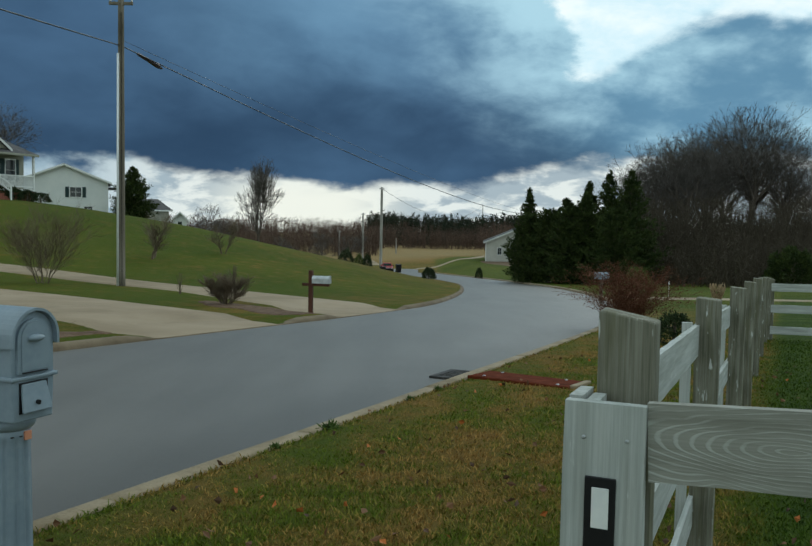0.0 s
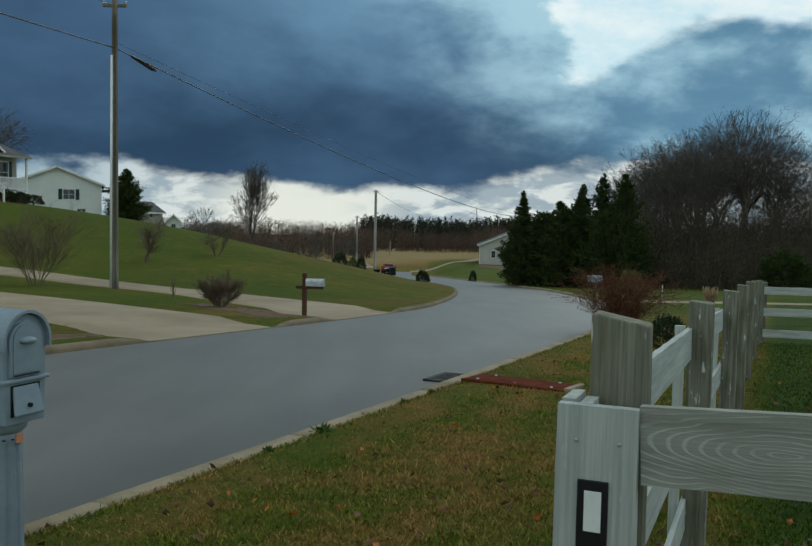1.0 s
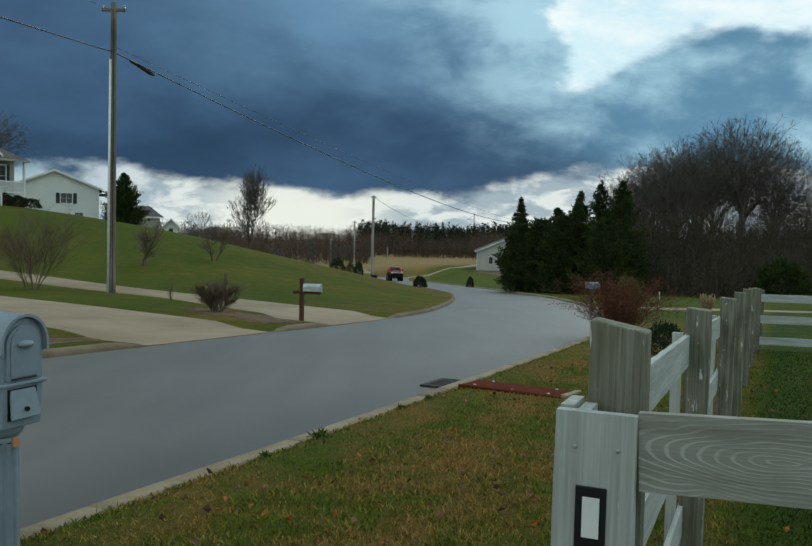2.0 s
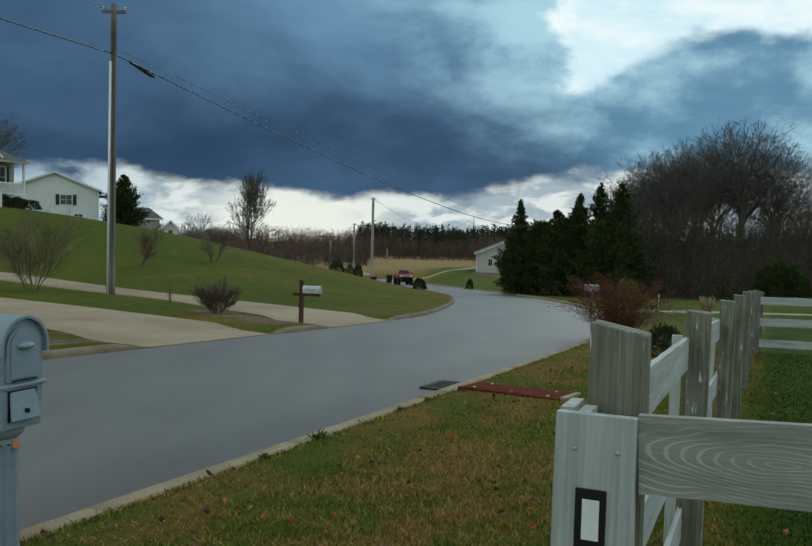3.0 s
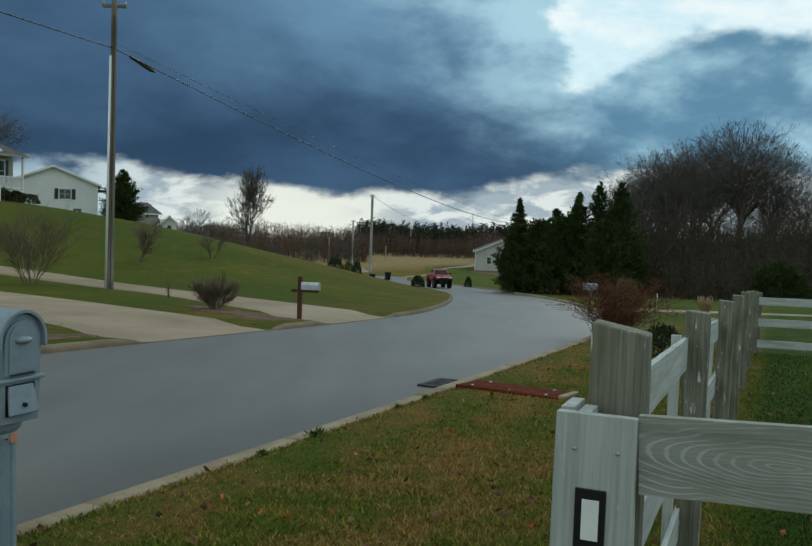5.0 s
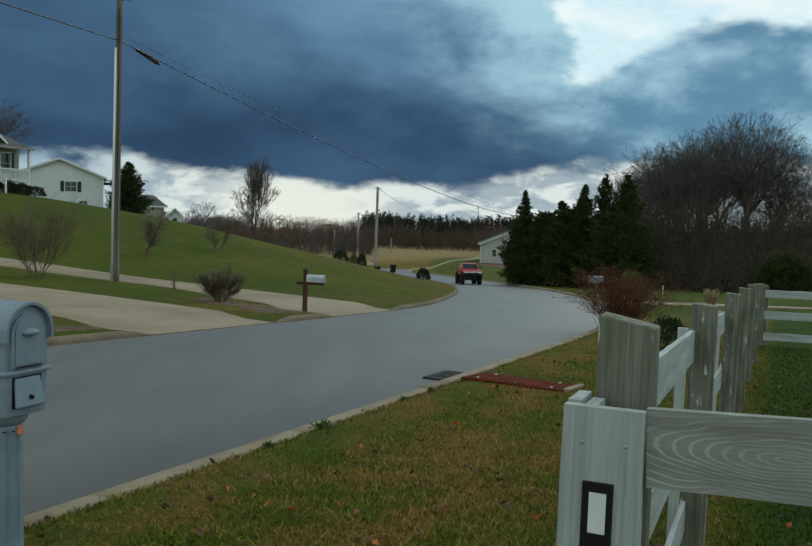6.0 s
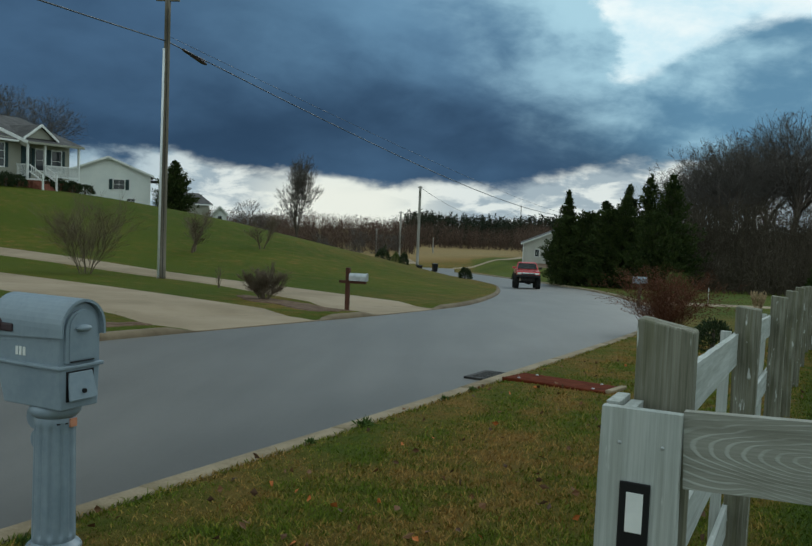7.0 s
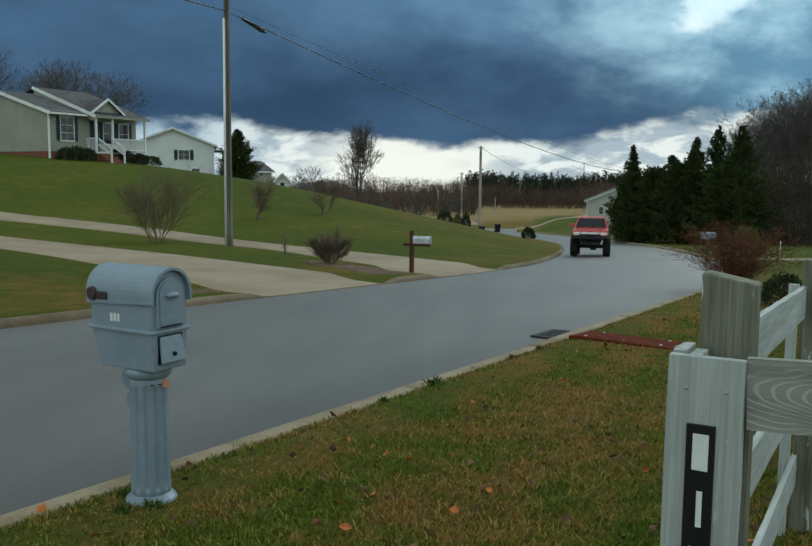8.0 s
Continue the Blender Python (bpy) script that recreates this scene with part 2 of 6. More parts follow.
WHITE = surface("white_paint", (0.74, 0.75, 0.74), (0.82, 0.82, 0.80), 3, 0.55, dirt=(0.62, 0.62, 0.58))
PLASTIC = surface("grey_mailbox_plastic", (0.205, 0.262, 0.315), (0.255, 0.312, 0.365), 5, 0.42, fine=30, relief=0.08, dirt=(0.20, 0.225, 0.24), spec=0.5)
DARKPLASTIC = surface("dark_flag_plastic", (0.035, 0.025, 0.03), (0.06, 0.035, 0.04), 8, 0.5)
ORANGE = surface("orange_sticker", (0.62, 0.26, 0.15), (0.72, 0.32, 0.20), 20, 0.5)
STEEL = surface("galvanised_steel", (0.42, 0.44, 0.46), (0.58, 0.60, 0.62), 8, 0.42, 0.75)
POLEWOOD = surface("pole_wood", (0.11, 0.095, 0.072), (0.21, 0.185, 0.145), 5, 0.9, stretch=(1, 1, 0.06), fine=60, relief=0.5)
PALEPOLE = surface("weathered_pole", (0.26, 0.245, 0.22), (0.38, 0.36, 0.33), 5, 0.9, stretch=(1, 1, 0.06))
PIPE = surface("pvc_conduit", (0.70, 0.73, 0.75), (0.80, 0.82, 0.83), 3, 0.35)
RUST = surface("rusty_steel", (0.080, 0.018, 0.008), (0.14, 0.034, 0.014), 7, 0.95, fine=70, dirt=(0.045, 0.014, 0.008), relief=0.5, spec=0.05)
IRON = surface("cast_iron", (0.025, 0.024, 0.024), (0.06, 0.056, 0.052), 9, 0.7, 0.3)
BROWNWOOD = surface("brown_stained_wood", (0.055, 0.020, 0.012), (0.10, 0.038, 0.022), 5, 0.8, stretch=(1, 1, 0.1))
SOIL = surface("bare_soil", (0.085, 0.045, 0.025), (0.16, 0.10, 0.058), 5, 0.98, fine=40, relief=0.8, depth=0.02)
SIDING = surface("beige_siding", (0.30, 0.295, 0.24), (0.35, 0.345, 0.285), 0.6, 0.7)
WHITESIDING = surface("white_siding", (0.70, 0.72, 0.71), (0.78, 0.79, 0.77), 0.6, 0.7)
OLDSIDING = surface("dulled_white_siding", (0.45, 0.44, 0.395), (0.53, 0.515, 0.465), 0.6, 0.7)
ROOFING = surface("grey_shingle", (0.060, 0.058, 0.060), (0.11, 0.105, 0.105), 1.5, 0.95, fine=25)
BRICK = surface("red_brick", (0.16, 0.055, 0.035), (0.26, 0.10, 0.065), 6, 0.9, fine=30)
SHUTTER = surface("dark_green_shutter", (0.010, 0.030, 0.032), (0.018, 0.045, 0.046), 3, 0.6)
BARK = surface("bare_bark", (0.085, 0.066, 0.052), (0.16, 0.128, 0.105), 6, 0.95, stretch=(1, 1, 0.2))
TWIG = surface("bare_twigs", (0.110, 0.082, 0.052), (0.175, 0.135, 0.090), 3, 0.95)
REDTWIG = surface("red_brown_leaves", (0.090, 0.032, 0.016), (0.165, 0.066, 0.032), 9, 0.9)
GREYTWIG = surface("grey_bare_twigs", (0.078, 0.068, 0.061), (0.132, 0.117, 0.106), 0.5, 0.95)
TANTWIG = surface("tan_twigs", (0.30, 0.21, 0.12), (0.46, 0.35, 0.22), 4, 0.95)
CEDAR = surface("cedar_foliage", (0.014, 0.030, 0.005), (0.058, 0.080, 0.013), 1.6, 0.85, fine=9)
PINE = surface("dark_pine_needles", (0.010, 0.017, 0.007), (0.030, 0.040, 0.018), 0.3, 0.9)
THICKET = surface("dark_brush", (0.056, 0.045, 0.030), (0.094, 0.076, 0.054), 3, 0.95)
FARWOOD = surface("far_bare_wood", (0.070, 0.044, 0.032), (0.128, 0.084, 0.062), 0.15, 0.95)
SHRUB = surface("shrub_foliage", (0.014, 0.030, 0.010), (0.045, 0.065, 0.020), 5, 0.85, fine=20)
WEED = surface("weed_foliage", (0.045, 0.085, 0.015), (0.10, 0.15, 0.028), 8, 0.85)
LIME = surface("yellow_green_foliage", (0.06, 0.09, 0.018), (0.12, 0.15, 0.035), 5, 0.85)


def glass_build(k, b):
    k.put(b, "Base Color", (0.02, 0.025, 0.03, 1)), k.put(b, "Roughness", 0.06), k.put(b, "Specular IOR Level", 0.6)


GLASS = shader("dark_window_glass", glass_build)


def paint_build(k, b):
    v = k.n("ShaderNodeTexCoord").outputs["Object"]
    g = k.noise(v, 3.0, 5.0, 0.6)
    k.put(b, "Base Color", k.mix(g, (0.42, 0.022, 0.026, 1), (0.55, 0.040, 0.045, 1)))
    k.put(b, "Roughness", k.smooth(g, 0.3, 0.7, 0.22, 0.34)), k.put(b, "Coat Weight", 0.5)


PAINT = shader("red_car_paint", paint_build)
RUBBER = surface("tyre_rubber", (0.012, 0.012, 0.012), (0.022, 0.021, 0.020), 9, 0.9)
CHROME = surface("chrome", (0.55, 0.55, 0.56), (0.7, 0.7, 0.7), 6, 0.2, 0.95)


def lamp_build(k, b):
    k.put(b, "Base Color", (0.75, 0.76, 0.74, 1)), k.put(b, "Roughness", 0.12), k.put(b, "Specular IOR Level", 0.7)


LENS = shader("clear_lamp_lens", lamp_build)

# ---- mesh helpers ----


def part(name, bm, material, parent=None, label="", m=None, smooth=False):
    """Links a bmesh as one mesh object under a thing or a part."""
    me = bpy.data.meshes.new(name)
    bm.to_mesh(me)
    bm.free()
    for mat in material if isinstance(material, (list, tuple)) else [material]:
        me.materials.append(mat)
    if smooth:
        me.polygons.foreach_set("use_smooth", [True] * len(me.polygons))
    ob = new(name, me)
    if parent is not None:
        ob.parent = parent
    if m is not None:
        ob.matrix_basis = m
    return tagged(ob, label)


def piece(name, me, parent, m):
    ob = new(name, me)
    ob.parent = parent
    ob.matrix_basis = m
    return ob


def empty(name, m, label, category, group="", kind=""):
    ob = new(name)
    ob.empty_display_size = 0.1
    ob.matrix_basis = m
    return tagged(ob, label, category, group, kind)


def box(bm, x0, x1, y0, y1, z0, z1, bevel=0.0, mat=0, m=None):
    vs = [bm.verts.new((x, y, z)) for z in (z0, z1) for x, y in ((x0, y0), (x1, y0), (x1, y1), (x0, y1))]
    fs = [bm.faces.new([vs[i] for i in f]) for f in ((3, 2, 1, 0), (4, 5, 6, 7), (0, 1, 5, 4), (1, 2, 6, 5), (2, 3, 7, 6), (3, 0, 4, 7))]
    for f in fs:
        f.material_index = mat
    if m is not None:
        bmesh.ops.transform(bm, matrix=m, verts=vs)
    if bevel:
        es = list({e for f in fs for e in f.edges})
        bmesh.ops.bevel(bm, geom=es, offset=bevel, segments=2, affect="EDGES", profile=0.5)
    return bm


def tube(bm, p0, p1, r0, r1=None, sides=8, caps=True):
    """A tapered round bar."""
    r1 = r0 if r1 is None else r1
    p0, p1 = Vector(p0), Vector(p1)
    ax = (p1 - p0).normalized()
    u = ax.orthogonal().normalized()
    w = ax.cross(u)
    rings = []
    for p, r in ((p0, r0), (p1, r1)):
        rings.append([bm.verts.new(p + r * (math.cos(a) * u + math.sin(a) * w)) for a in [2 * math.pi * i / sides for i in range(sides)]])
    for i in range(sides):
        bm.faces.new((rings[0][i], rings[0][(i + 1) % sides], rings[1][(i + 1) % sides], rings[1][i]))
    if caps and sides > 2:
        bm.faces.new(rings[0][::-1])
        bm.faces.new(rings[1])
    return bm


def lathe(bm, prof, sides=32, flute=0, deep=0.0, z_flute=(0, 0)):
    """A turned form from (radius, height) pairs."""
    rings = []
    for r, z in prof:
        ring = []
        for i in range(sides):
            a = 2 * math.pi * i / sides
            rr = r
            if flute and z_flute[0] <= z <= z_flute[1]:
                rr = r - deep * max(0.0, math.sin(flute * a)) ** 2
            ring.append(bm.verts.new((rr * math.cos(a), rr * math.sin(a), z)))
        rings.append(ring)
    for a, b in zip(rings, rings[1:]):
        for i in range(sides):
            bm.faces.new((a[i], a[(i + 1) % sides], b[(i + 1) % sides], b[i]))
    bm.faces.new(rings[0][::-1])
    bm.faces.new(rings[-1])
    return bm


def extrude_profile(bm, pts, y0, y1, mat=0):
    """A closed outline in x and z, drawn out along y."""
    a = [bm.verts.new((x, y0, z)) for x, z in pts]
    b = [bm.verts.new((x, y1, z)) for x, z in pts]
    fs = [bm.faces.new(a), bm.faces.new(b[::-1])]
    for i in range(len(pts)):
        j = (i + 1) % len(pts)
        fs.append(bm.faces.new((a[j], a[i], b[i], b[j])))
    for f in fs:
        f.material_index = mat
    bmesh.ops.recalc_face_normals(bm, faces=fs)
    return bm


def mesh_from(name, verts, faces, material):
    me = bpy.data.meshes.new(name)
    me.from_pydata(verts, [], faces)
    me.materials.append(material)
    return me


# ---- ground ----
# centre of the street, near to far
STREET = [(-43.01, -79.9), (-20.61, -29.9), (-7.40, 0.1), (-2.90, 10.07), (0.40, 17.54), (2.45, 23.05), (4.38, 29.97), (6.05, 41.95), (7.02, 55.0), (7.25, 66), (6.35, 77.2), (3.75, 91.1), (0.5, 108), (-0.9, 127), (-1.0, 148)]
HALF = 3.17


def curve_points(pts, step):
    """Points along a smooth line through pts."""
    out = []
    for i in range(len(pts) - 1):
        p = [Vector((*pts[min(max(j, 0), len(pts) - 1)], 0)) for j in (i - 1, i, i + 1, i + 2)]
        n = max(1, int((p[2] - p[1]).length / step))
        for s in range(n):
            t = s / n
            q = 0.5 * (2 * p[1] + (p[2] - p[0]) * t + (2 * p[0] - 5 * p[1] + 4 * p[2] - p[3]) * t * t + (3 * p[1] - p[0] - 3 * p[2] + p[3]) * t ** 3)
            out.append((q.x, q.y))
    out.append(tuple(pts[-1]))
    return np.array(out)


LINE = curve_points(STREET, 1.0)


def ramp(v, a, b):
    """0 below a, 1 above b, smooth between."""
    u = np.clip((v - a) / (b - a), 0, 1)
    return u * u * (3 - 2 * u)


def sink(y, a, b, k0, k1):
    """Extra fall where a slope changes from k0 to k1 between a and b."""
    u = np.clip((y - a) / (b - a), 0, 1)
    return (k1 - k0) * ((b - a) * u * u / 2 + np.maximum(0, y - b))


def hollow(y):
    """The street dips out of sight before the far rise."""
    return 1.3 * ramp(y, 106, 132) * (1 - ramp(y, 150, 185))


def valley(y):
    """Height of the street, which falls away from the viewer."""
    y = np.maximum(y, -30)
    z = -0.228 - 0.04 * (y - 4.3)
    return z - sink(y, 12, 22, 0.04, 0.0545) - sink(y, 68, 76, 0.0545, 0.04) - sink(y, 105, 125, 0.04, 0.008) - sink(y, 260, 320, 0.008, -0.006) - sink(y, 420, 470, -0.006, 0.025) - hollow(y)


def beside(x, y):
    """Signed metres from the middle of the street; positive on its left."""
    x, y = np.asarray(x, float), np.asarray(y, float)
    best, side = np.full(x.shape, 1e9), np.ones(x.shape)
    for (ax, ay), (bx, by) in zip(LINE[:-1], LINE[1:]):
        dx, dy = bx - ax, by - ay
        t = np.clip(((x - ax) * dx + (y - ay) * dy) / (dx * dx + dy * dy), 0, 1)
        ex, ey = x - ax - t * dx, y - ay - t * dy
        d = np.hypot(ex, ey)
        near = d < best
        best = np.where(near, d, best)
        side = np.where(near, np.sign(dx * ey - dy * ex), side)
    return best * side


def rise(d, x, y):
    """The lawn climbs to a low hill on the left of the street."""
    d = np.maximum(0, d - HALF - 1.0)
    up = d * (0.03 + 0.175 * ramp(y, 30, 58))
    cap = 5.55 + 0.55 * ramp(y, 58, 80)
    k = 2.2
    h = np.clip(0.5 + 0.5 * (cap - up) / k, 0, 1)
    up = cap * (1 - h) + up * h - k * h * (1 - h)
    return np.maximum(0, up) * (1 - ramp(y, 95, 135))


MOUTHS = ((-3.3, 17.2, 2.0), (-0.6, 23.9, 2.2))  # where the two drives meet the street


def ground(x, y, d=None):
    """Height of lawn and street at a place."""
    x, y = np.asarray(x, float), np.asarray(y, float)
    d = beside(x, y) if d is None else d
    lawn = 0.11 * ramp(np.abs(d), HALF + 0.04, HALF + 0.14)
    for mx, my, r in MOUTHS:
        lawn = lawn * ramp(np.hypot(x - mx, y - my), r, r + 0.8)
    return valley(y) + hollow(y) * ramp(x, 4.5, 11) + np.where(d > 0, rise(d, x, y), 0) + lawn


def axis(*spans):
    out = []
    for a, b, n in spans:
        out.append(np.linspace(a, b, n, endpoint=False))
    return np.concatenate(out + [[spans[-1][1]]])


def grid_mesh(name, X, Y, Z, material):
    ny, nx = X.shape
    me = bpy.data.meshes.new(name)
    idx = np.arange(nx * ny).reshape(ny, nx)
    quads = np.stack([idx[:-1, :-1], idx[:-1, 1:], idx[1:, 1:], idx[1:, :-1]], -1).reshape(-1, 4)
    me.vertices.add(nx * ny)
    me.vertices.foreach_set("co", np.stack([X, Y, Z], -1).ravel())
    me.loops.add(quads.size)
    me.loops.foreach_set("vertex_index", quads.ravel().astype(np.int32))
    me.polygons.add(len(quads))
    me.polygons.foreach_set("loop_start", np.arange(0, quads.size, 4, dtype=np.int32))
    me.update(calc_edges=True)
    me.polygons.foreach_set("use_smooth", [True] * len(quads))
    me.materials.append(material)
    return me


def ribbon(line, offsets):
    """Sheet of points along a line: offsets are metres to its left."""
    t = np.gradient(line, axis=0)
    t /= np.hypot(t[:, 0], t[:, 1])[:, None]
    off = np.asarray(offsets, float)
    if off.ndim == 1:
        off = np.repeat(off[None], len(line), 0)
    return line[:, :1] - t[:, 1:] * off, line[:, 1:] + t[:, :1] * off


xs = axis((-900, -62, 16), (-62, -16, 60), (-16, 16, 128), (16, 62, 60), (62, 900, 16))
ys = axis((-160, -5, 14), (-5, 30, 120), (30, 100, 130), (100, 200, 40), (200, 1500, 26))
GX, GY = np.meshgrid(xs, ys)
GD = beside(GX, GY)
GZ = ground(GX, GY, GD) - 0.3 * (np.abs(GD) < HALF + 0.16)
far_swell = 0.5 * np.sin(GX * 0.021 + 1.3) * ramp(np.abs(GX) + 0.3 * GY, 60, 200)
GZ = GZ + far_swell
lawn = new("ground", grid_mesh("ground", GX, GY, GZ, GRASS))
tagged(lawn, "rolling lawns and fields of green and dry brown grass", "ground", kind="structure")

FINE = curve_points(STREET, 0.5)
for side, name in ((1, "verge"), (-1, "verge")):
    X, Y = ribbon(FINE, [side * (HALF + o) for o in ((0.10, 0.35, 0.7, 1.1) if side > 0 else (1.1, 0.7, 0.35, 0.10))][::-1])
    tagged(new(name, grid_mesh(name, X, Y, ground(X, Y) + np.where(np.abs(np.abs(beside(X, Y)) - HALF) > 1.0, -0.04, 0.010), GRASS)), "narrow strip of dry grass along the kerb", "ground", kind="structure")

X, Y = ribbon(FINE, np.linspace(HALF, -HALF, 13)[::-1])
crown = 0.05 * (1 - (np.linspace(-1, 1, 13)) ** 2)[None]
road = new("road", grid_mesh("road", X, Y, valley(Y) + crown, ASPHALT))
tagged(road, "worn pale grey asphalt street curving downhill", "road", kind="structure")


def kerb(side, label):
    """A low rounded concrete kerb in cast lengths with open joints."""
    root = empty("kerb", Matrix(), label, "kerb", kind="structure")
    prof = [(0.0, -0.12), (0.0, 0.04), (0.035, 0.10), (0.08, 0.125), (0.19, 0.125), (0.21, 0.11), (0.21, -0.2)]
    line = curve_points(STREET, 0.25)
    seg = 4 if side > 0 else 12
    rng = random.Random(5)
    for i in range(0, len(line) - 1, seg):
        cut = line[i:i + seg + 1]
        mid = cut[len(cut) // 2]
        if mid[1] < -40 or mid[1] > 120 or len(cut) < 3:
            continue
        X, Y = ribbon(cut, [side * (HALF + o) for o, _ in prof])
        f = np.linspace(0, 1, len(cut))[:, None]
        lean = (rng.random() - 0.5) * (0.012 if side < 0 else 0.003)
        Z = valley(Y) + np.array([z for _, z in prof])[None] + lean
        if side > 0:
            # worn low, and laid down towards the drives
            away = np.min([np.hypot(X - mx, Y - my) - r for mx, my, r in MOUTHS], axis=0)
            keep = ramp(away, 0.0, 0.9)
            pz = np.array([z for _, z in prof])[None]
            Z = valley(Y) + np.where(pz > 0, pz * 0.88 * keep + 0.014 * (1 - keep), pz)
        gap = (0.006 if side < 0 else 0.0) / max(0.5, 0.25 * seg)
        X = X + (X[-1:] - X[:1]) * gap * (0.5 - f) * 2
        Y = Y + (Y[-1:] - Y[:1]) * gap * (0.5 - f) * 2
        # closed ends
        if side > 0:
            piece("kerb_length", grid_mesh("kerb_length", X[:, ::-1], Y[:, ::-1], Z[:, ::-1], OLDKERB), root, Matrix())
            continue
        X, Y = np.vstack([X[:1], X, X[-1:]]), np.vstack([Y[:1], Y, Y[-1:]])
        Z = np.vstack([Z[:1] * 0 + valley(Y[:1]) - 0.2, Z, Z[-1:] * 0 + valley(Y[-1:]) - 0.2])
        if side < 0:
            X, Y, Z = X[::-1], Y[::-1], Z[::-1]
        me = grid_mesh("kerb_length", X[:, ::-1], Y[:, ::-1], Z[:, ::-1], KERB)
        piece("kerb_length", me, root, Matrix())


kerb(1, "stained concrete kerb along the far lawns, dropped at two drives")
kerb(-1, "pale concrete kerb between the street and the grass verge")


def drive(name, pts, widths, label, lift=0.035):
    """A concrete drive that lies on the ground, in slabs with joints."""
    line = curve_points(pts, 0.4)
    s = np.linspace(0, len(widths) - 1, len(line))
    w = np.interp(s, range(len(widths)), widths)
    off = np.linspace(-0.5, 0.5, 9)[None] * w[:, None]
    X, Y = ribbon(line, off)
    # ends at the gutter
    d = beside(X, Y)
    inside = (d > 0) & (d < HALF + 0.03)
    short = np.where(inside, HALF + 0.03 - d, 0)
    if pts[0][1] < 40 and pts[0][0] < 5:
        short = np.where(d <= 0, HALF + 0.03 - d, short)
        X, Y = X - 0.90 * short, Y + 0.43 * short
    Z = ground(X, Y) + np.where(beside(X, Y) < HALF + 0.25, 0.02, lift)
    Z[:, 0] -= 0.25
    Z[:, -1] -= 0.25
    root = empty(name, Matrix(), label, "driveway", kind="structure")
    step = 9
    for i in range(0, len(line) - 1, step):
        c = slice(i, i + step + 1)
        x, y, z = X[c].copy(), Y[c].copy(), Z[c].copy()
        if len(x) < 2:
            continue
        f = np.linspace(-1, 1, len(x))[:, None] * 0.006
        x -= (x[-1:] - x[:1]) * f / 3.6
        y -= (y[-1:] - y[:1]) * f / 3.6
        for e in (0, -1):
            if (i == 0 and e == 0):
                x, y, z = np.vstack([x[:1], x]), np.vstack([y[:1], y]), np.vstack([z[:1] - 0.3, z])
        piece("slab", grid_mesh("slab", x, y, z, CONCRETE), root, Matrix())


drive("driveway", [(-1.9, 15.7), (-3.6, 17.1), (-5.6, 18.75), (-9.66, 22.1), (-13.6, 24.9), (-17.6, 27.6), (-22.5, 30.9), (-38, 41)], [5.6, 5.0, 4.3, 4.0, 4.0, 3.8, 3.6, 3.6],
      "pale concrete driveway rising from the street")
drive("driveway", [(0.7, 22.4), (-0.9, 24.0), (-3.9, 27.3), (-6.9, 30.6), (-10.8, 33.1), (-15.2, 35.3), (-19.9, 36.4), (-22.6, 36.8), (-34, 39.5), (-50, 46)], [5.4, 4.4, 3.0, 2.5, 2.1, 1.8, 1.7, 1.7, 1.7, 1.7],
      "long pale concrete driveway across the lawn")
drive("driveway", [(9.5, 36.6), (12.0, 37.6), (18.0, 37.4), (26, 36), (40, 34)], [3.6, 2.6, 2.4, 2.4, 2.4], "narrow pale concrete driveway across the green lawn", 0.05)
drive("driveway", [(1.5, 147), (7.5, 156.7), (13.0, 167), (17.5, 184)], [2.4, 2.2, 2.2, 2.2], "far pale gravel driveway to a white house", 0.06)

drive("driveway", [(-5.3, 156), (-6.4, 162), (-8.6, 171)], [2.6, 2.4, 2.2], "far pale driveway beyond the hill", 0.06)

# ---- fence at the near corner ----
ALONG, ACROSS = Vector((0.403, 0.915, 0)), Vector((0.915, -0.403, 0))
CORNER = Vector((0.609, 1.869, 0))  # inner top corner of the end board


def spot(a, c, z=0.0):
    """A place a metres along the fence and c metres across it from the corner."""
    p = CORNER + a * ALONG + c * ACROSS
    return Vector((p.x, p.y, z))


def frame_m(a, c, z, turn=0.0):
    """Pose with x across the fence, y along it."""
    p = spot(a, c, z)
    return Matrix.Translation(p) @ pose(0, 0, 0, 0, 0, -23.8 + turn)


def board_mesh(bm, w, t, l, chip=0.0, rng=random):
    """A sawn board, its length on z, its width on x, with slightly worn ends and edges."""
    n = max(2, int(l / 0.12))
    rows = []
    for i in range(n + 1):
        z = l * i / n
        ring = []
        for sx, sy in ((-1, -1), (1, -1), (1, 1), (-1, 1)):
            ring.append(bm.verts.new((sx * w / 2 + rng.uniform(-chip, chip), sy * t / 2 + rng.uniform(-chip, chip) * 0.4, z)))
        rows.append(ring)
    for a, b in zip(rows, rows[1:]):
        for i in range(4):
            bm.faces.new((a[i], a[(i + 1) % 4], b[(i + 1) % 4], b[i]))
    bm.faces.new(rows[0][::-1])
    bm.faces.new(rows[-1])
    es = [e for e in bm.edges if len(e.link_faces) == 2 and e.calc_face_angle(0) > 1.0]
    bmesh.ops.bevel(bm, geom=es, offset=min(w, t) * 0.09, segments=2, affect="EDGES", profile=0.5)
    return bm


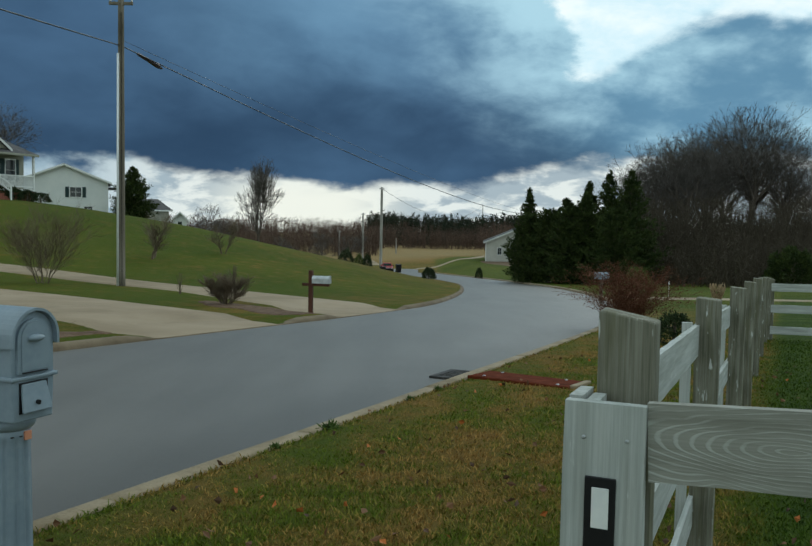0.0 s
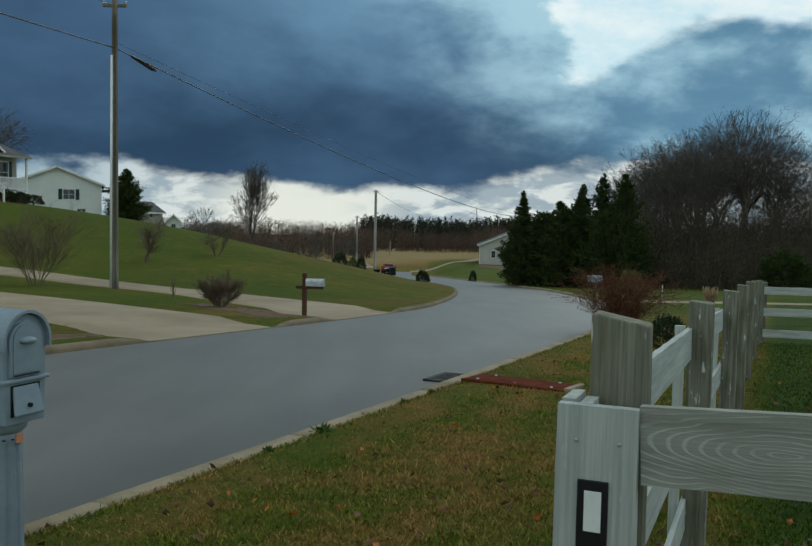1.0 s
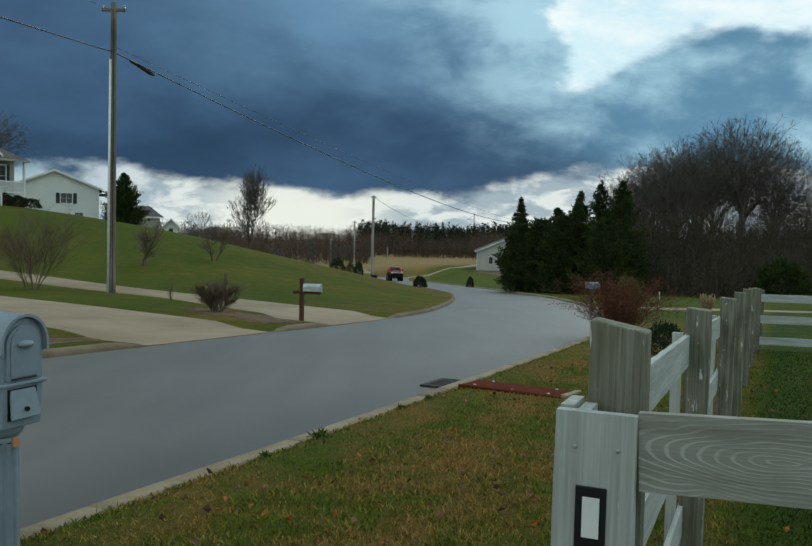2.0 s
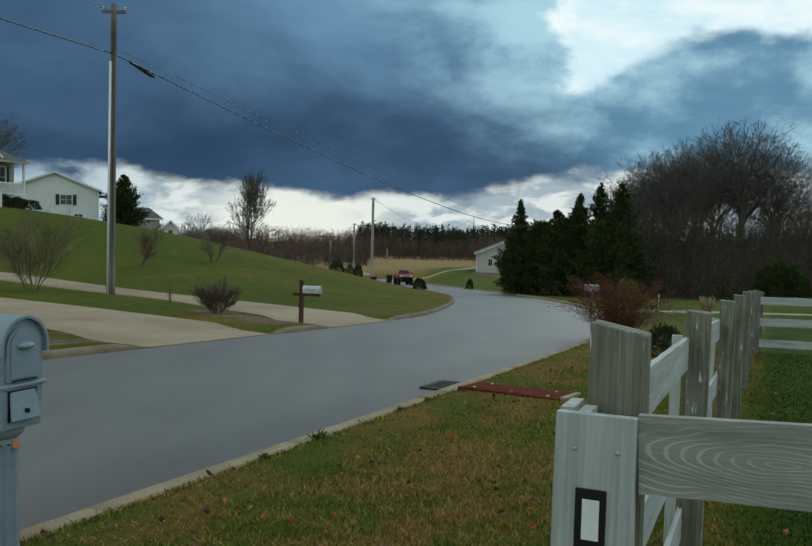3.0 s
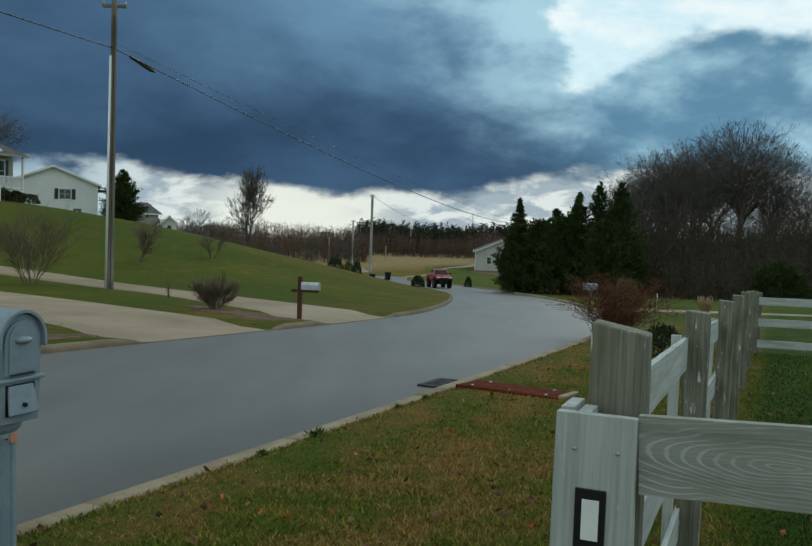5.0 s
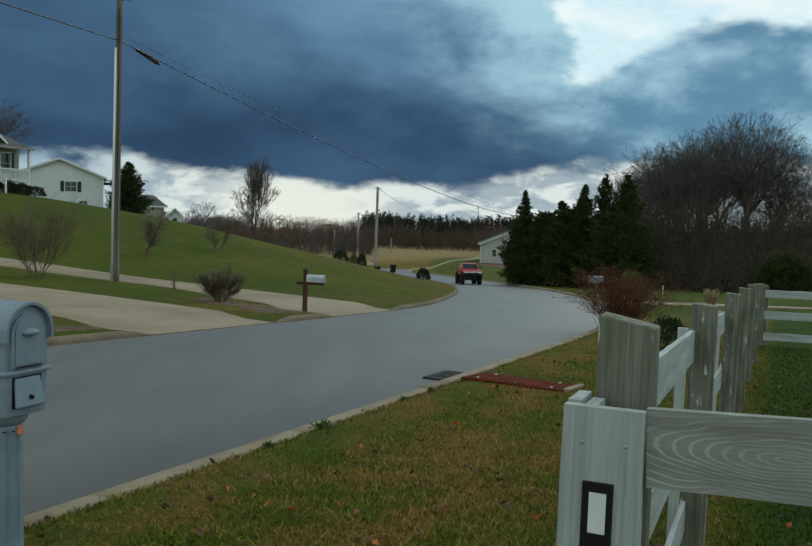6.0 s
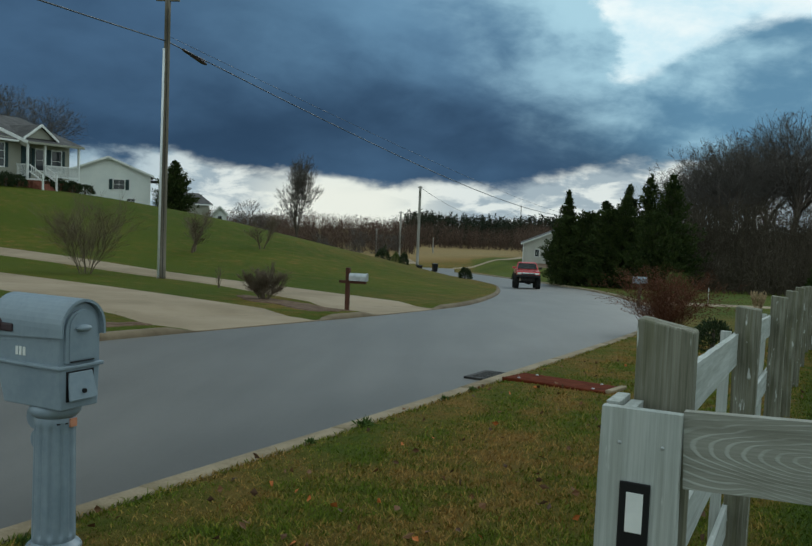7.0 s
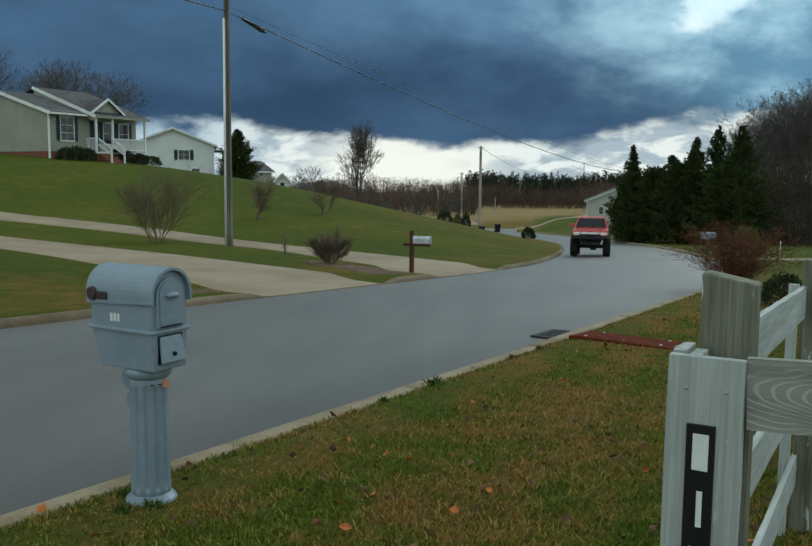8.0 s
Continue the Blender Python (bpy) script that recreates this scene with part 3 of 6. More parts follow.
def post_mesh(bm, w, d, h, slant):
    """A square post with its top cut on a slant along x."""
    box(bm, -w / 2, w / 2, -d / 2, d / 2, 0, h)
    for v in bm.verts:
        if v.co.z > h / 2:
            v.co.z -= slant * (v.co.x / w + 0.5)
    bmesh.ops.subdivide_edges(bm, edges=[e for e in bm.edges if abs(e.verts[0].co.z - e.verts[1].co.z) > h / 2], cuts=8)
    bmesh.ops.bevel(bm, geom=[e for e in bm.edges if e.calc_face_angle(0) > 0.8], offset=0.004, segments=2, affect="EDGES", profile=0.5)
    rng = random.Random(int(h * 1000))
    for v in bm.verts:
        v.co.x += rng.uniform(-0.0015, 0.0015)
    return bm


def rail_m(p0, p1, face):
    """Pose that lays a board from p0 to p1, its width upright."""
    z = (p1 - p0).normalized()
    x = Vector((0, 0, 1))
    x = (x - z * x.dot(z)).normalized()
    y = z.cross(x)
    return Matrix.Translation(p0) @ Matrix((x, y, z)).transposed().to_4x4()


def fence_near():
    rng = random.Random(11)
    root = empty("board_fence", Matrix.Translation(spot(0, 0, 0)), "weathered whitewashed board fence with square posts and three rails", "fence")
    inv = root.matrix_basis.inverted()

    def add(name, bm, mat, m, label="", smooth=False):
        return part(name, bm, mat, root, label, inv @ m, smooth)

    def floor_z(a, c):
        p = spot(a, c)
        return float(ground(p.x, p.y))

    # end board at the corner and its return boards
    top = 1.158
    base = floor_z(0, 0) - 0.05
    end = add("end_board", board_mesh(bmesh.new(), 0.142, 0.024, top - base, 0.0012, rng), WHITEBOARD, frame_m(0.0, -0.071, base), "pale vertical end board with a black number plate")
    bm = bmesh.new()
    box(bm, -0.027, 0.027, -0.003, 0.003, -0.17, 0.17, 0.0015)
    plate = part("number_plate", bm, BLACK, end, "black plate with white bars", pose(-0.003, -0.0155, top - base - 0.300))
    for j, (w, h) in enumerate(((0.030, 0.072), (0.011, 0.072), (0.030, 0.072))):
        bm = bmesh.new()
        box(bm, -w / 2, w / 2, -0.001, 0.001, -h / 2, h / 2, 0.0006)
        part("bar", bm, WHITE, plate, "", pose(0.001 + (0.002 if j == 1 else 0), -0.004, 0.116 - 0.113 * j))
    for dx in (-0.035, 0.04):
        bm = bmesh.new()
        lathe(bm, [(0.0035, 0), (0.0035, 0.002), (0.002, 0.003)], 8)
        part("nail", bm, STEEL, end, "", pose(dx, -0.0125, top - base - 0.062, 90))
    add("return_board", board_mesh(bmesh.new(), 0.095, 0.024, top - base + 0.004, 0.0012, rng), WHITEBOARD, frame_m(0.066, -0.128, base, 90))
    add("return_board", board_mesh(bmesh.new(), 0.070, 0.022, top - base - 0.002, 0.0012, rng), WHITEBOARD, frame_m(0.055, -0.098, base, 90))
    # posts along the street side
    step = 2.44
    for i in range(8):
        a = 0.135 + step * i
        z = floor_z(a, 0) - 0.1
        h = (1.310 - 0.04 * a * 0.9 - (0.0 if i == 0 else 0.055 + 0.004 * i) + rng.uniform(-0.015, 0.015)) - z - (0.0006 * a * a)
        w = 0.104 if i == 0 else 0.105
        add("post", post_mesh(bmesh.new(), w, 0.065 if i == 0 else 0.09, h, 0.019 if i == 0 else rng.uniform(0.004, 0.015)), POSTWOOD, frame_m(a, -0.0555 if i == 0 else -0.092 + rng.uniform(-0.01, 0.01), z))
    # rails on the street side of the posts
    for i in range(7):
        for j, drop in enumerate((0.10, 0.49, 0.88)):
            a0, a1 = 0.14 + step * i, 0.14 + step * (i + 1)
            p0 = spot(a0 + 0.004, -0.145 if i else -0.10, 1.318 - 0.050 * a0 - 0.0003 * a0 * a0 - drop - 0.135)
            p1 = spot(a1 - 0.004, -0.145, 1.318 - 0.050 * a1 - 0.0003 * a1 * a1 - drop - 0.135)
            bm = board_mesh(bmesh.new(), 0.14, 0.022, (p1 - p0).length, 0.002, rng)
            add("rail", bm, WHITEBOARD, rail_m(p0, p1, 1))
        am = 0.14 + step * (i + 0.94)
        z = floor_z(am, -0.1) - 0.05
        add("batten", board_mesh(bmesh.new(), 0.042, 0.03, 1.318 - 0.050 * am - 0.0003 * am * am - 0.152 - z, 0.0015, rng), WHITEBOARD, frame_m(am, -0.176, z))
    # rails that run back past the viewer along the cross side
    for j, drop in enumerate((0.0, 0.39, 0.78)):
        p0, p1 = spot(0.016, 0.002, top - 0.064 - drop), spot(0.004, 2.6, top - 0.064 - drop + 0.115)
        add("rail", board_mesh(bmesh.new(), 0.138, 0.024, (p1 - p0).length, 0.0012, rng), BOARD, rail_m(p0, p1, 1))
    z = floor_z(0.08, 2.5) - 0.1
    add("post", post_mesh(bmesh.new(), 0.105, 0.10, 1.38 - z, 0.01), POSTWOOD, frame_m(0.08, 2.52, z))
    # far cross run
    a = 0.135 + step * 6.3
    for i in range(5):
        c = 0.0 + 2.44 * i
        z = floor_z(a, c) - 0.1
        add("post", post_mesh(bmesh.new(), 0.10, 0.10, 1.12 + 0.1 - rng.uniform(0, 0.03), 0.01), POSTWOOD, frame_m(a, c + 0.0, z))
        for drop in (0.12, 0.51, 0.90):
            p0 = spot(a - 0.065, c, floor_z(a, c) + 1.08 - drop)
            p1 = spot(a - 0.065, c + 2.435, floor_z(a, c + 2.44) + 1.08 - drop)
            add("rail", board_mesh(bmesh.new(), 0.14, 0.022, (p1 - p0).length, 0.002, rng), WHITEBOARD, rail_m(p0, p1, 1))


fence_near()

# ---- grey mailbox on a fluted column ----


def arch(half, spring, n=14):
    """Outline of a box with a round top, in x and z."""
    pts = [(-half, 0), (half, 0)]
    for i in range(n + 1):
        a = math.pi * i / n
        pts.append((half * math.cos(a), spring + half * math.sin(a) * 0.92))
    return pts


def mailbox():
    x, y = -1.57, 4.19
    gz = float(ground(x, y)) - 0.05
    root = empty("mailbox", Matrix.Translation((x, y, gz)) @ pose(0, 0, 0, 0, 0, 66.2) @ Matrix.Diagonal((0.975, 0.975, 1.035, 1)), "grey-blue plastic mailbox on a fluted column beside the kerb", "mailbox")
    # local -y faces the lawn side, +y the street
    bm = lathe(bmesh.new(), [(0.104, -0.06), (0.104, 0.030), (0.120, 0.036), (0.129, 0.048), (0.129, 0.062), (0.120, 0.076), (0.102, 0.084), (0.097, 0.10)], 40)
    part("base_ring", bm, PLASTIC, root, "", smooth=True)
    prof = [(0.098, 0.07), (0.098, 0.125)] + [(0.098 - 0.006 * i / 14, 0.13 + 0.48 * i / 14) for i in range(15)] + [(0.093, 0.62), (0.093, 0.67)]
    bm = lathe(bmesh.new(), prof, 96, 12, 0.010, (0.129, 0.611))
    part("column", bm, PLASTIC, root, "", smooth=True)
    bm = lathe(bmesh.new(), [(0.095, 0.655), (0.110, 0.668), (0.117, 0.682), (0.114, 0.698), (0.100, 0.710), (0.09, 0.718)], 40)
    part("collar", bm, PLASTIC, root, "", smooth=True)
    # scrolled bracket under the street end
    bm = bmesh.new()
    for cy, cz, r in ((0.112, 0.635, 0.055), (0.094, 0.535, 0.045)):
        tube(bm, (-0.022, cy, cz), (0.022, cy, cz), r, r, 20)
    box(bm, -0.02, 0.02, 0.07, 0.15, 0.63, 0.715, 0.004)
    part("bracket", bm, PLASTIC, root, "", smooth=False)
    # lower body, tapered
    L0, L1 = -0.155, 0.265
    bm = bmesh.new()
    box(bm, -0.118, 0.118, L0, L1, 0.708, 0.885)
    for v in bm.verts:
        if v.co.z < 0.77:
            v.co.x *= 0.93
            if v.co.y > 0:
                v.co.y -= 0.05
    bmesh.ops.bevel(bm, geom=list(bm.edges), offset=0.006, segments=2, affect="EDGES", profile=0.5)
    part("lower_box", bm, PLASTIC, root)
    bm = box(bmesh.new(), -0.132, 0.132, L0 - 0.014, L1 + 0.014, 0.883, 0.901, 0.006)
    part("flange", bm, PLASTIC, root)
    bm = extrude_profile(bmesh.new(), arch(0.118, 0.160), L0 + 0.004, L1)
    bmesh.ops.translate(bm, verts=bm.verts, vec=(0, 0, 0.899))
    part("upper_box", bm, PLASTIC, root)
    # overhanging hood: a shell along the top with a drip edge
    bm = bmesh.new()
    n = 18
    rows = []
    for yy in (L0 - 0.022, L1 + 0.02):
        for r in (0.132, 0.119):
            ring = [bm.verts.new((r, yy, 0.899 + (0.105 if yy > 0 else 0.125)))]
            ring += [bm.verts.new((r * math.cos(math.pi * i / n), yy, 0.899 + 0.160 + r * math.sin(math.pi * i / n) * 0.95)) for i in range(n + 1)]
            ring += [bm.verts.new((-r, yy, 0.899 + (0.105 if yy > 0 else 0.125)))]
            rows.append(ring)
    o0, i0, o1, i1 = rows
    for i in range(len(o0) - 1):
        for a, b, c, d in ((o0, o1, o1, o0), (i1, i0, i0, i1), (i0, o0, o0, i0), (o1, i1, i1, o1)):
            bm.faces.new((a[i], b[i], c[i + 1], d[i + 1]))
    for e in (0, -1):
        bm.faces.new((o0[e], i0[e], i1[e], o1[e]))
    bmesh.ops.recalc_face_normals(bm, faces=bm.faces)
    part("hood", bm, PLASTIC, root, "rounded hood, paler where it faces the sky")
    # door with a raised panel, a ridge and a pull
    bm = extrude_profile(bmesh.new(), arch(0.092, 0.142), L0 - 0.010, L0 + 0.004)
    bmesh.ops.translate(bm, verts=bm.verts, vec=(0, 0, 0.912))
    door = part("door", bm, PLASTIC, root)
    bm = extrude_profile(bmesh.new(), arch(0.074, 0.138), L0 - 0.016, L0 - 0.0105)
    bmesh.ops.translate(bm, verts=bm.verts, vec=(0, 0, 0.924))
    part("panel", bm, PLASTIC, door)
    bm = bmesh.new()
    bmesh.ops.create_uvsphere(bm, u_segments=20, v_segments=10, radius=1.0)
    bmesh.ops.scale(bm, vec=(0.045, 0.022, 0.016), verts=bm.verts)
    bmesh.ops.translate(bm, verts=bm.verts, vec=(0, L0 - 0.020, 1.058))
    part("pull", bm, PLASTIC, door, "", smooth=True)
    # black strip on the door's foot draws the shade of the gap there
    bm = box(bmesh.new(), -0.070, 0.070, L0 - 0.017, L0 - 0.0105, 0.912, 0.918, 0.002)
    part("seam", bm, BLACK, door, "black strip standing for the shaded gap under the door")
    # newspaper flap
    bm = bmesh.new()
    box(bm, -0.082, 0.082, L0 - 0.034, L0 - 0.020, 0.748, 0.868)
    for v in bm.verts:
        if v.co.z > 0.8:
            v.co.x *= 0.84
            v.co.y += 0.026
    bmesh.ops.bevel(bm, geom=list(bm.edges), offset=0.005, segments=2, affect="EDGES", profile=0.5)
    flap = part("flap", bm, PLASTIC, root, "hinged flap, hanging slightly open")
    # solid black slab takes the place of shade behind the hanging flap
    part("shadow_slot", box(bmesh.new(), -0.080, 0.080, L0 - 0.004, L0 + 0.003, 0.742, 0.874, 0.001), BLACK, root, "black slab standing for the shade behind the flap")
    # black disc draws the dark of the hole in the flap
    bm = tube(bmesh.new(), (0.0, L0 - 0.038, 0.786), (0.0, L0 - 0.022, 0.786), 0.010, 0.010, 14)
    part("lock", bm, BLACK, flap)
    # signal flag folded along the side, sticker and plate of bars
    bm = bmesh.new()
    box(bm, -0.140, -0.132, 0.13, 0.262, 1.028, 1.064, 0.006)
    tube(bm, (-0.128, 0.236, 1.052), (-0.146, 0.236, 1.052), 0.034, 0.030, 16)
    part("flag", bm, DARKPLASTIC, root, "dark red signal flag, folded down")
    bm = box(bmesh.new(), 0.000, 0.038, -0.1025, -0.0905, 0.612, 0.650, 0.002)
    part("sticker", bm, ORANGE, root, "small orange sticker")
    for j in range(3):
        bm = box(bmesh.new(), -0.1215, -0.1185, 0.110 - 0.024 * j, 0.127 - 0.024 * j, 0.928, 0.966, 0.0008)
        part("bar", bm, WHITE, root)
    for dx in (-0.05, -0.015):
        part("slot_mark", box(bmesh.new(), dx - 0.007, dx + 0.007, -0.101 + abs(dx) * 0.35, -0.091 + abs(dx) * 0.35, 0.628, 0.634, 0.001), BLACK, root)
    for dx in (-0.05, 0.0, 0.05):
        bm = box(bmesh.new(), dx - 0.006, dx + 0.006, -0.103 + abs(dx) * 0.4, -0.093 + abs(dx) * 0.4, 0.108, 0.120, 0.002)
        part("foot_tab", bm, PLASTIC, root)


mailbox()


def rural_box(x, y, turn, label, post_h=1.10, arm=True):
    """A small metal box on a wooden post with a cross arm."""
    gz = float(ground(x, y))
    root = empty("mailbox", pose(x, y, gz, 0, 0, turn), label, "mailbox")
    part("post", box(bmesh.new(), -0.05, 0.05, -0.05, 0.05, -0.2, post_h, 0.006), BROWNWOOD, root)
    part("arm", box(bmesh.new(), -0.22, 0.48, -0.035, 0.035, 0.71, 0.78, 0.005), BROWNWOOD, root)
    bm = extrude_profile(bmesh.new(), arch(0.085, 0.11), -0.22, 0.22)
    body = part("box", bm, STEEL, root, "silver arched metal box", pose(0.27, 0, 0.782, 0, 0, 90))
    bm = extrude_profile(bmesh.new(), arch(0.089, 0.112), -0.232, -0.219)
    part("door", bm, STEEL, body)
    part("latch", box(bmesh.new(), -0.015, 0.015, -0.242, -0.230, 0.175, 0.20, 0.003), STEEL, body)
    return root


rural_box(-2.17, 21.75, -12, "silver mailbox on a dark brown wooden post beside a drive")

# ---- drain and rusty plate at the kerb ----


def drain():
    m = Matrix.Translation((1.07, 11.15, float(valley(11.15)) + 0.008)) @ pose(0, 0, 0, -2.3, 0, -23.8)
    root = empty("storm_drain", m, "dark cast iron storm drain grate at the kerb", "drain")
    bm = bmesh.new()
    for x0, x1, y0, y1 in ((-0.46, -0.02, -0.38, -0.32), (-0.46, -0.02, 0.32, 0.38), (-0.46, -0.40, -0.32, 0.32), (-0.08, -0.02, -0.32, 0.32)):
        box(bm, x0, x1, y0, y1, -0.02, 0.022, 0.004)
    part("frame", bm, IRON, root)
    # thin black slab under the bars stands for the shaded hollow below
    part("pit", box(bmesh.new(), -0.40, -0.08, -0.32, 0.32, -0.02, 0.004), BLACK, root)
    for i in range(9):
        yy = -0.285 + 0.071 * i
        part("bar", box(bmesh.new(), -0.40, -0.08, yy - 0.016, yy + 0.016, 0.002, 0.020, 0.004), IRON, root)
    c = (1.60, 10.2)
    root = empty("steel_plate", Matrix.Translation((*c, float(ground(*c)) + 0.02)) @ pose(0, 0, 0, -2.3, 0, -31), "rusty red-brown steel cover plate in the grass", "cover plate")
    part("plate", box(bmesh.new(), -0.60, 0.60, -0.26, 0.26, -0.03, 0.012, 0.006), RUST, root)
    part("rim", box(bmesh.new(), -0.62, 0.62, -0.29, -0.262, -0.06, 0.010, 0.006), RUST, root, "rusty angle iron rim")
    part("rim", box(bmesh.new(), 0.602, 0.68, -0.24, 0.26, -0.06, 0.03, 0.012), KERB, root, "crumbling concrete edge")
    for px, py in ((-0.45, -0.2), (0.45, -0.2), (0.4, 0.2), (-0.4, 0.2)):
        part("bolt", lathe(bmesh.new(), [(0.018, 0.012), (0.018, 0.018), (0.010, 0.022)], 8), STEEL, root, "", pose(px, py, 0))


drain()

# ---- poles and wires ----


def utility_pole(x, y, top, r0, r1, label, conduit=False, arm=True):
    gz = float(ground(x, y))
    h = top - gz
    root = empty("utility_pole", pose(x, y, gz), label, "utility pole")
    bm = bmesh.new()
    n = 10
    for i in range(n):
        f0, f1 = i / n, (i + 1) / n
        tube(bm, (0, 0, -0.4 + (h + 0.4) * f0), (0, 0, -0.4 + (h + 0.4) * f1), r0 + (r1 - r0) * f0, r0 + (r1 - r0) * f1, 14, i in (0, n - 1))
    bmesh.ops.remove_doubles(bm, verts=bm.verts, dist=0.002)
    part("shaft", bm, POLEWOOD if conduit else PALEPOLE, root, "", smooth=True)
    if conduit:
        part("conduit", tube(bmesh.new(), (-0.115, -0.080, -0.1), (-0.078, -0.080, h - 2.0), 0.050, 0.046, 12), PIPE, root, "pale plastic conduit", smooth=True)
        part("ground_wire", tube(bmesh.new(), (0.05, -0.130, 0), (0.04, -0.105, h - 0.6), 0.012, 0.012, 6), BLACK, root)
    if arm:
        part("cross_arm", box(bmesh.new(), -0.42, 0.42, -0.05, 0.05, h - 0.32, h - 0.22, 0.008), POLEWOOD, root)
        for s in (-0.38, 0.38):
            part("insulator", lathe(bmesh.new(), [(0.025, 0), (0.045, 0.03), (0.028, 0.06), (0.045, 0.09), (0.02, 0.12)], 12), STEEL, root, "", pose(s, 0, h - 0.22))
    return root


utility_pole(-10.0, 31.2, 9.15, 0.125, 0.10, "tall brown wooden utility pole with pale conduit", True)
utility_pole(-4.25, 150.5, 7.0, 0.26, 0.21, "far wooden utility pole beside the street", False)
utility_pole(-8.2, 165.5, 2.6, 0.17, 0.13, "far slim wooden utility pole", False)
utility_pole(-13.5, 175.5, -1.0, 0.15, 0.12, "distant slim pale pole", False)
utility_pole(-2.05, 185.5, -2.6, 0.15, 0.11, "distant slim pale pole", False, False)
utility_pole(25.0, 170.6, 3.2, 0.16, 0.12, "distant wooden pole behind the evergreens", False)
utility_pole(26.9, 305, 7.2, 0.16, 0.12, "distant dark pole among the ridge pines", False)


def wire(p0, p1, sag, r, label, r1=None):
    cu = bpy.data.curves.new("overhead_wire", "CURVE")
    cu.dimensions, cu.bevel_depth, cu.bevel_resolution = "3D", r, 1
    sp = cu.splines.new("POLY")
    n = 40
    sp.points.add(n)
    for i in range(n + 1):
        f = i / n
        p = Vector(p0).lerp(Vector(p1), f)
        sp.points[i].co = (p.x, p.y, p.z - sag * 4 * f * (1 - f), 1)
        sp.points[i].radius = 1 + ((r1 or r) / r - 1) * f
    cu.materials.append(BLACK)
    return tagged(new("overhead_wire", cu), label, "cable")


wire((-10.05, 31.1, 7.42), (-10.2, 4.0, 4.9), 0.05, 0.022, "black overhead cable to the wooden pole")
wire((-9.95, 31.3, 7.40), (25.0, 170.5, 3.0), 1.5, 0.020, "black overhead cable sagging along the street", 0.05)
wire((-9.97, 31.3, 7.62), (25.0, 170.6, 3.12), 0.75, 0.008, "thin grey overhead wire above the sagging cable", 0.02)
wire((-10.0, 31.1, 8.85), (-13, 2, 8.0), 0.4, 0.008, "thin grey overhead wire to the pole")
wire((-4.25, 150.5, 6.8), (26.9, 305, 6.9), 4.6, 0.03, "thin far overhead wire")
bm = bmesh.new()
tube(bm, (-9.75, 32.3, 7.34), (-9.48, 33.9, 7.19), 0.055, 0.095, 10)
tube(bm, (-9.48, 33.9, 7.19), (-9.42, 34.25, 7.15), 0.095, 0.03, 10)
splice = part("splice_case", bm, DARKPLASTIC)
tagged(splice, "dark cable splice case on the overhead cable", "splice case")

# ---- red pickup ----


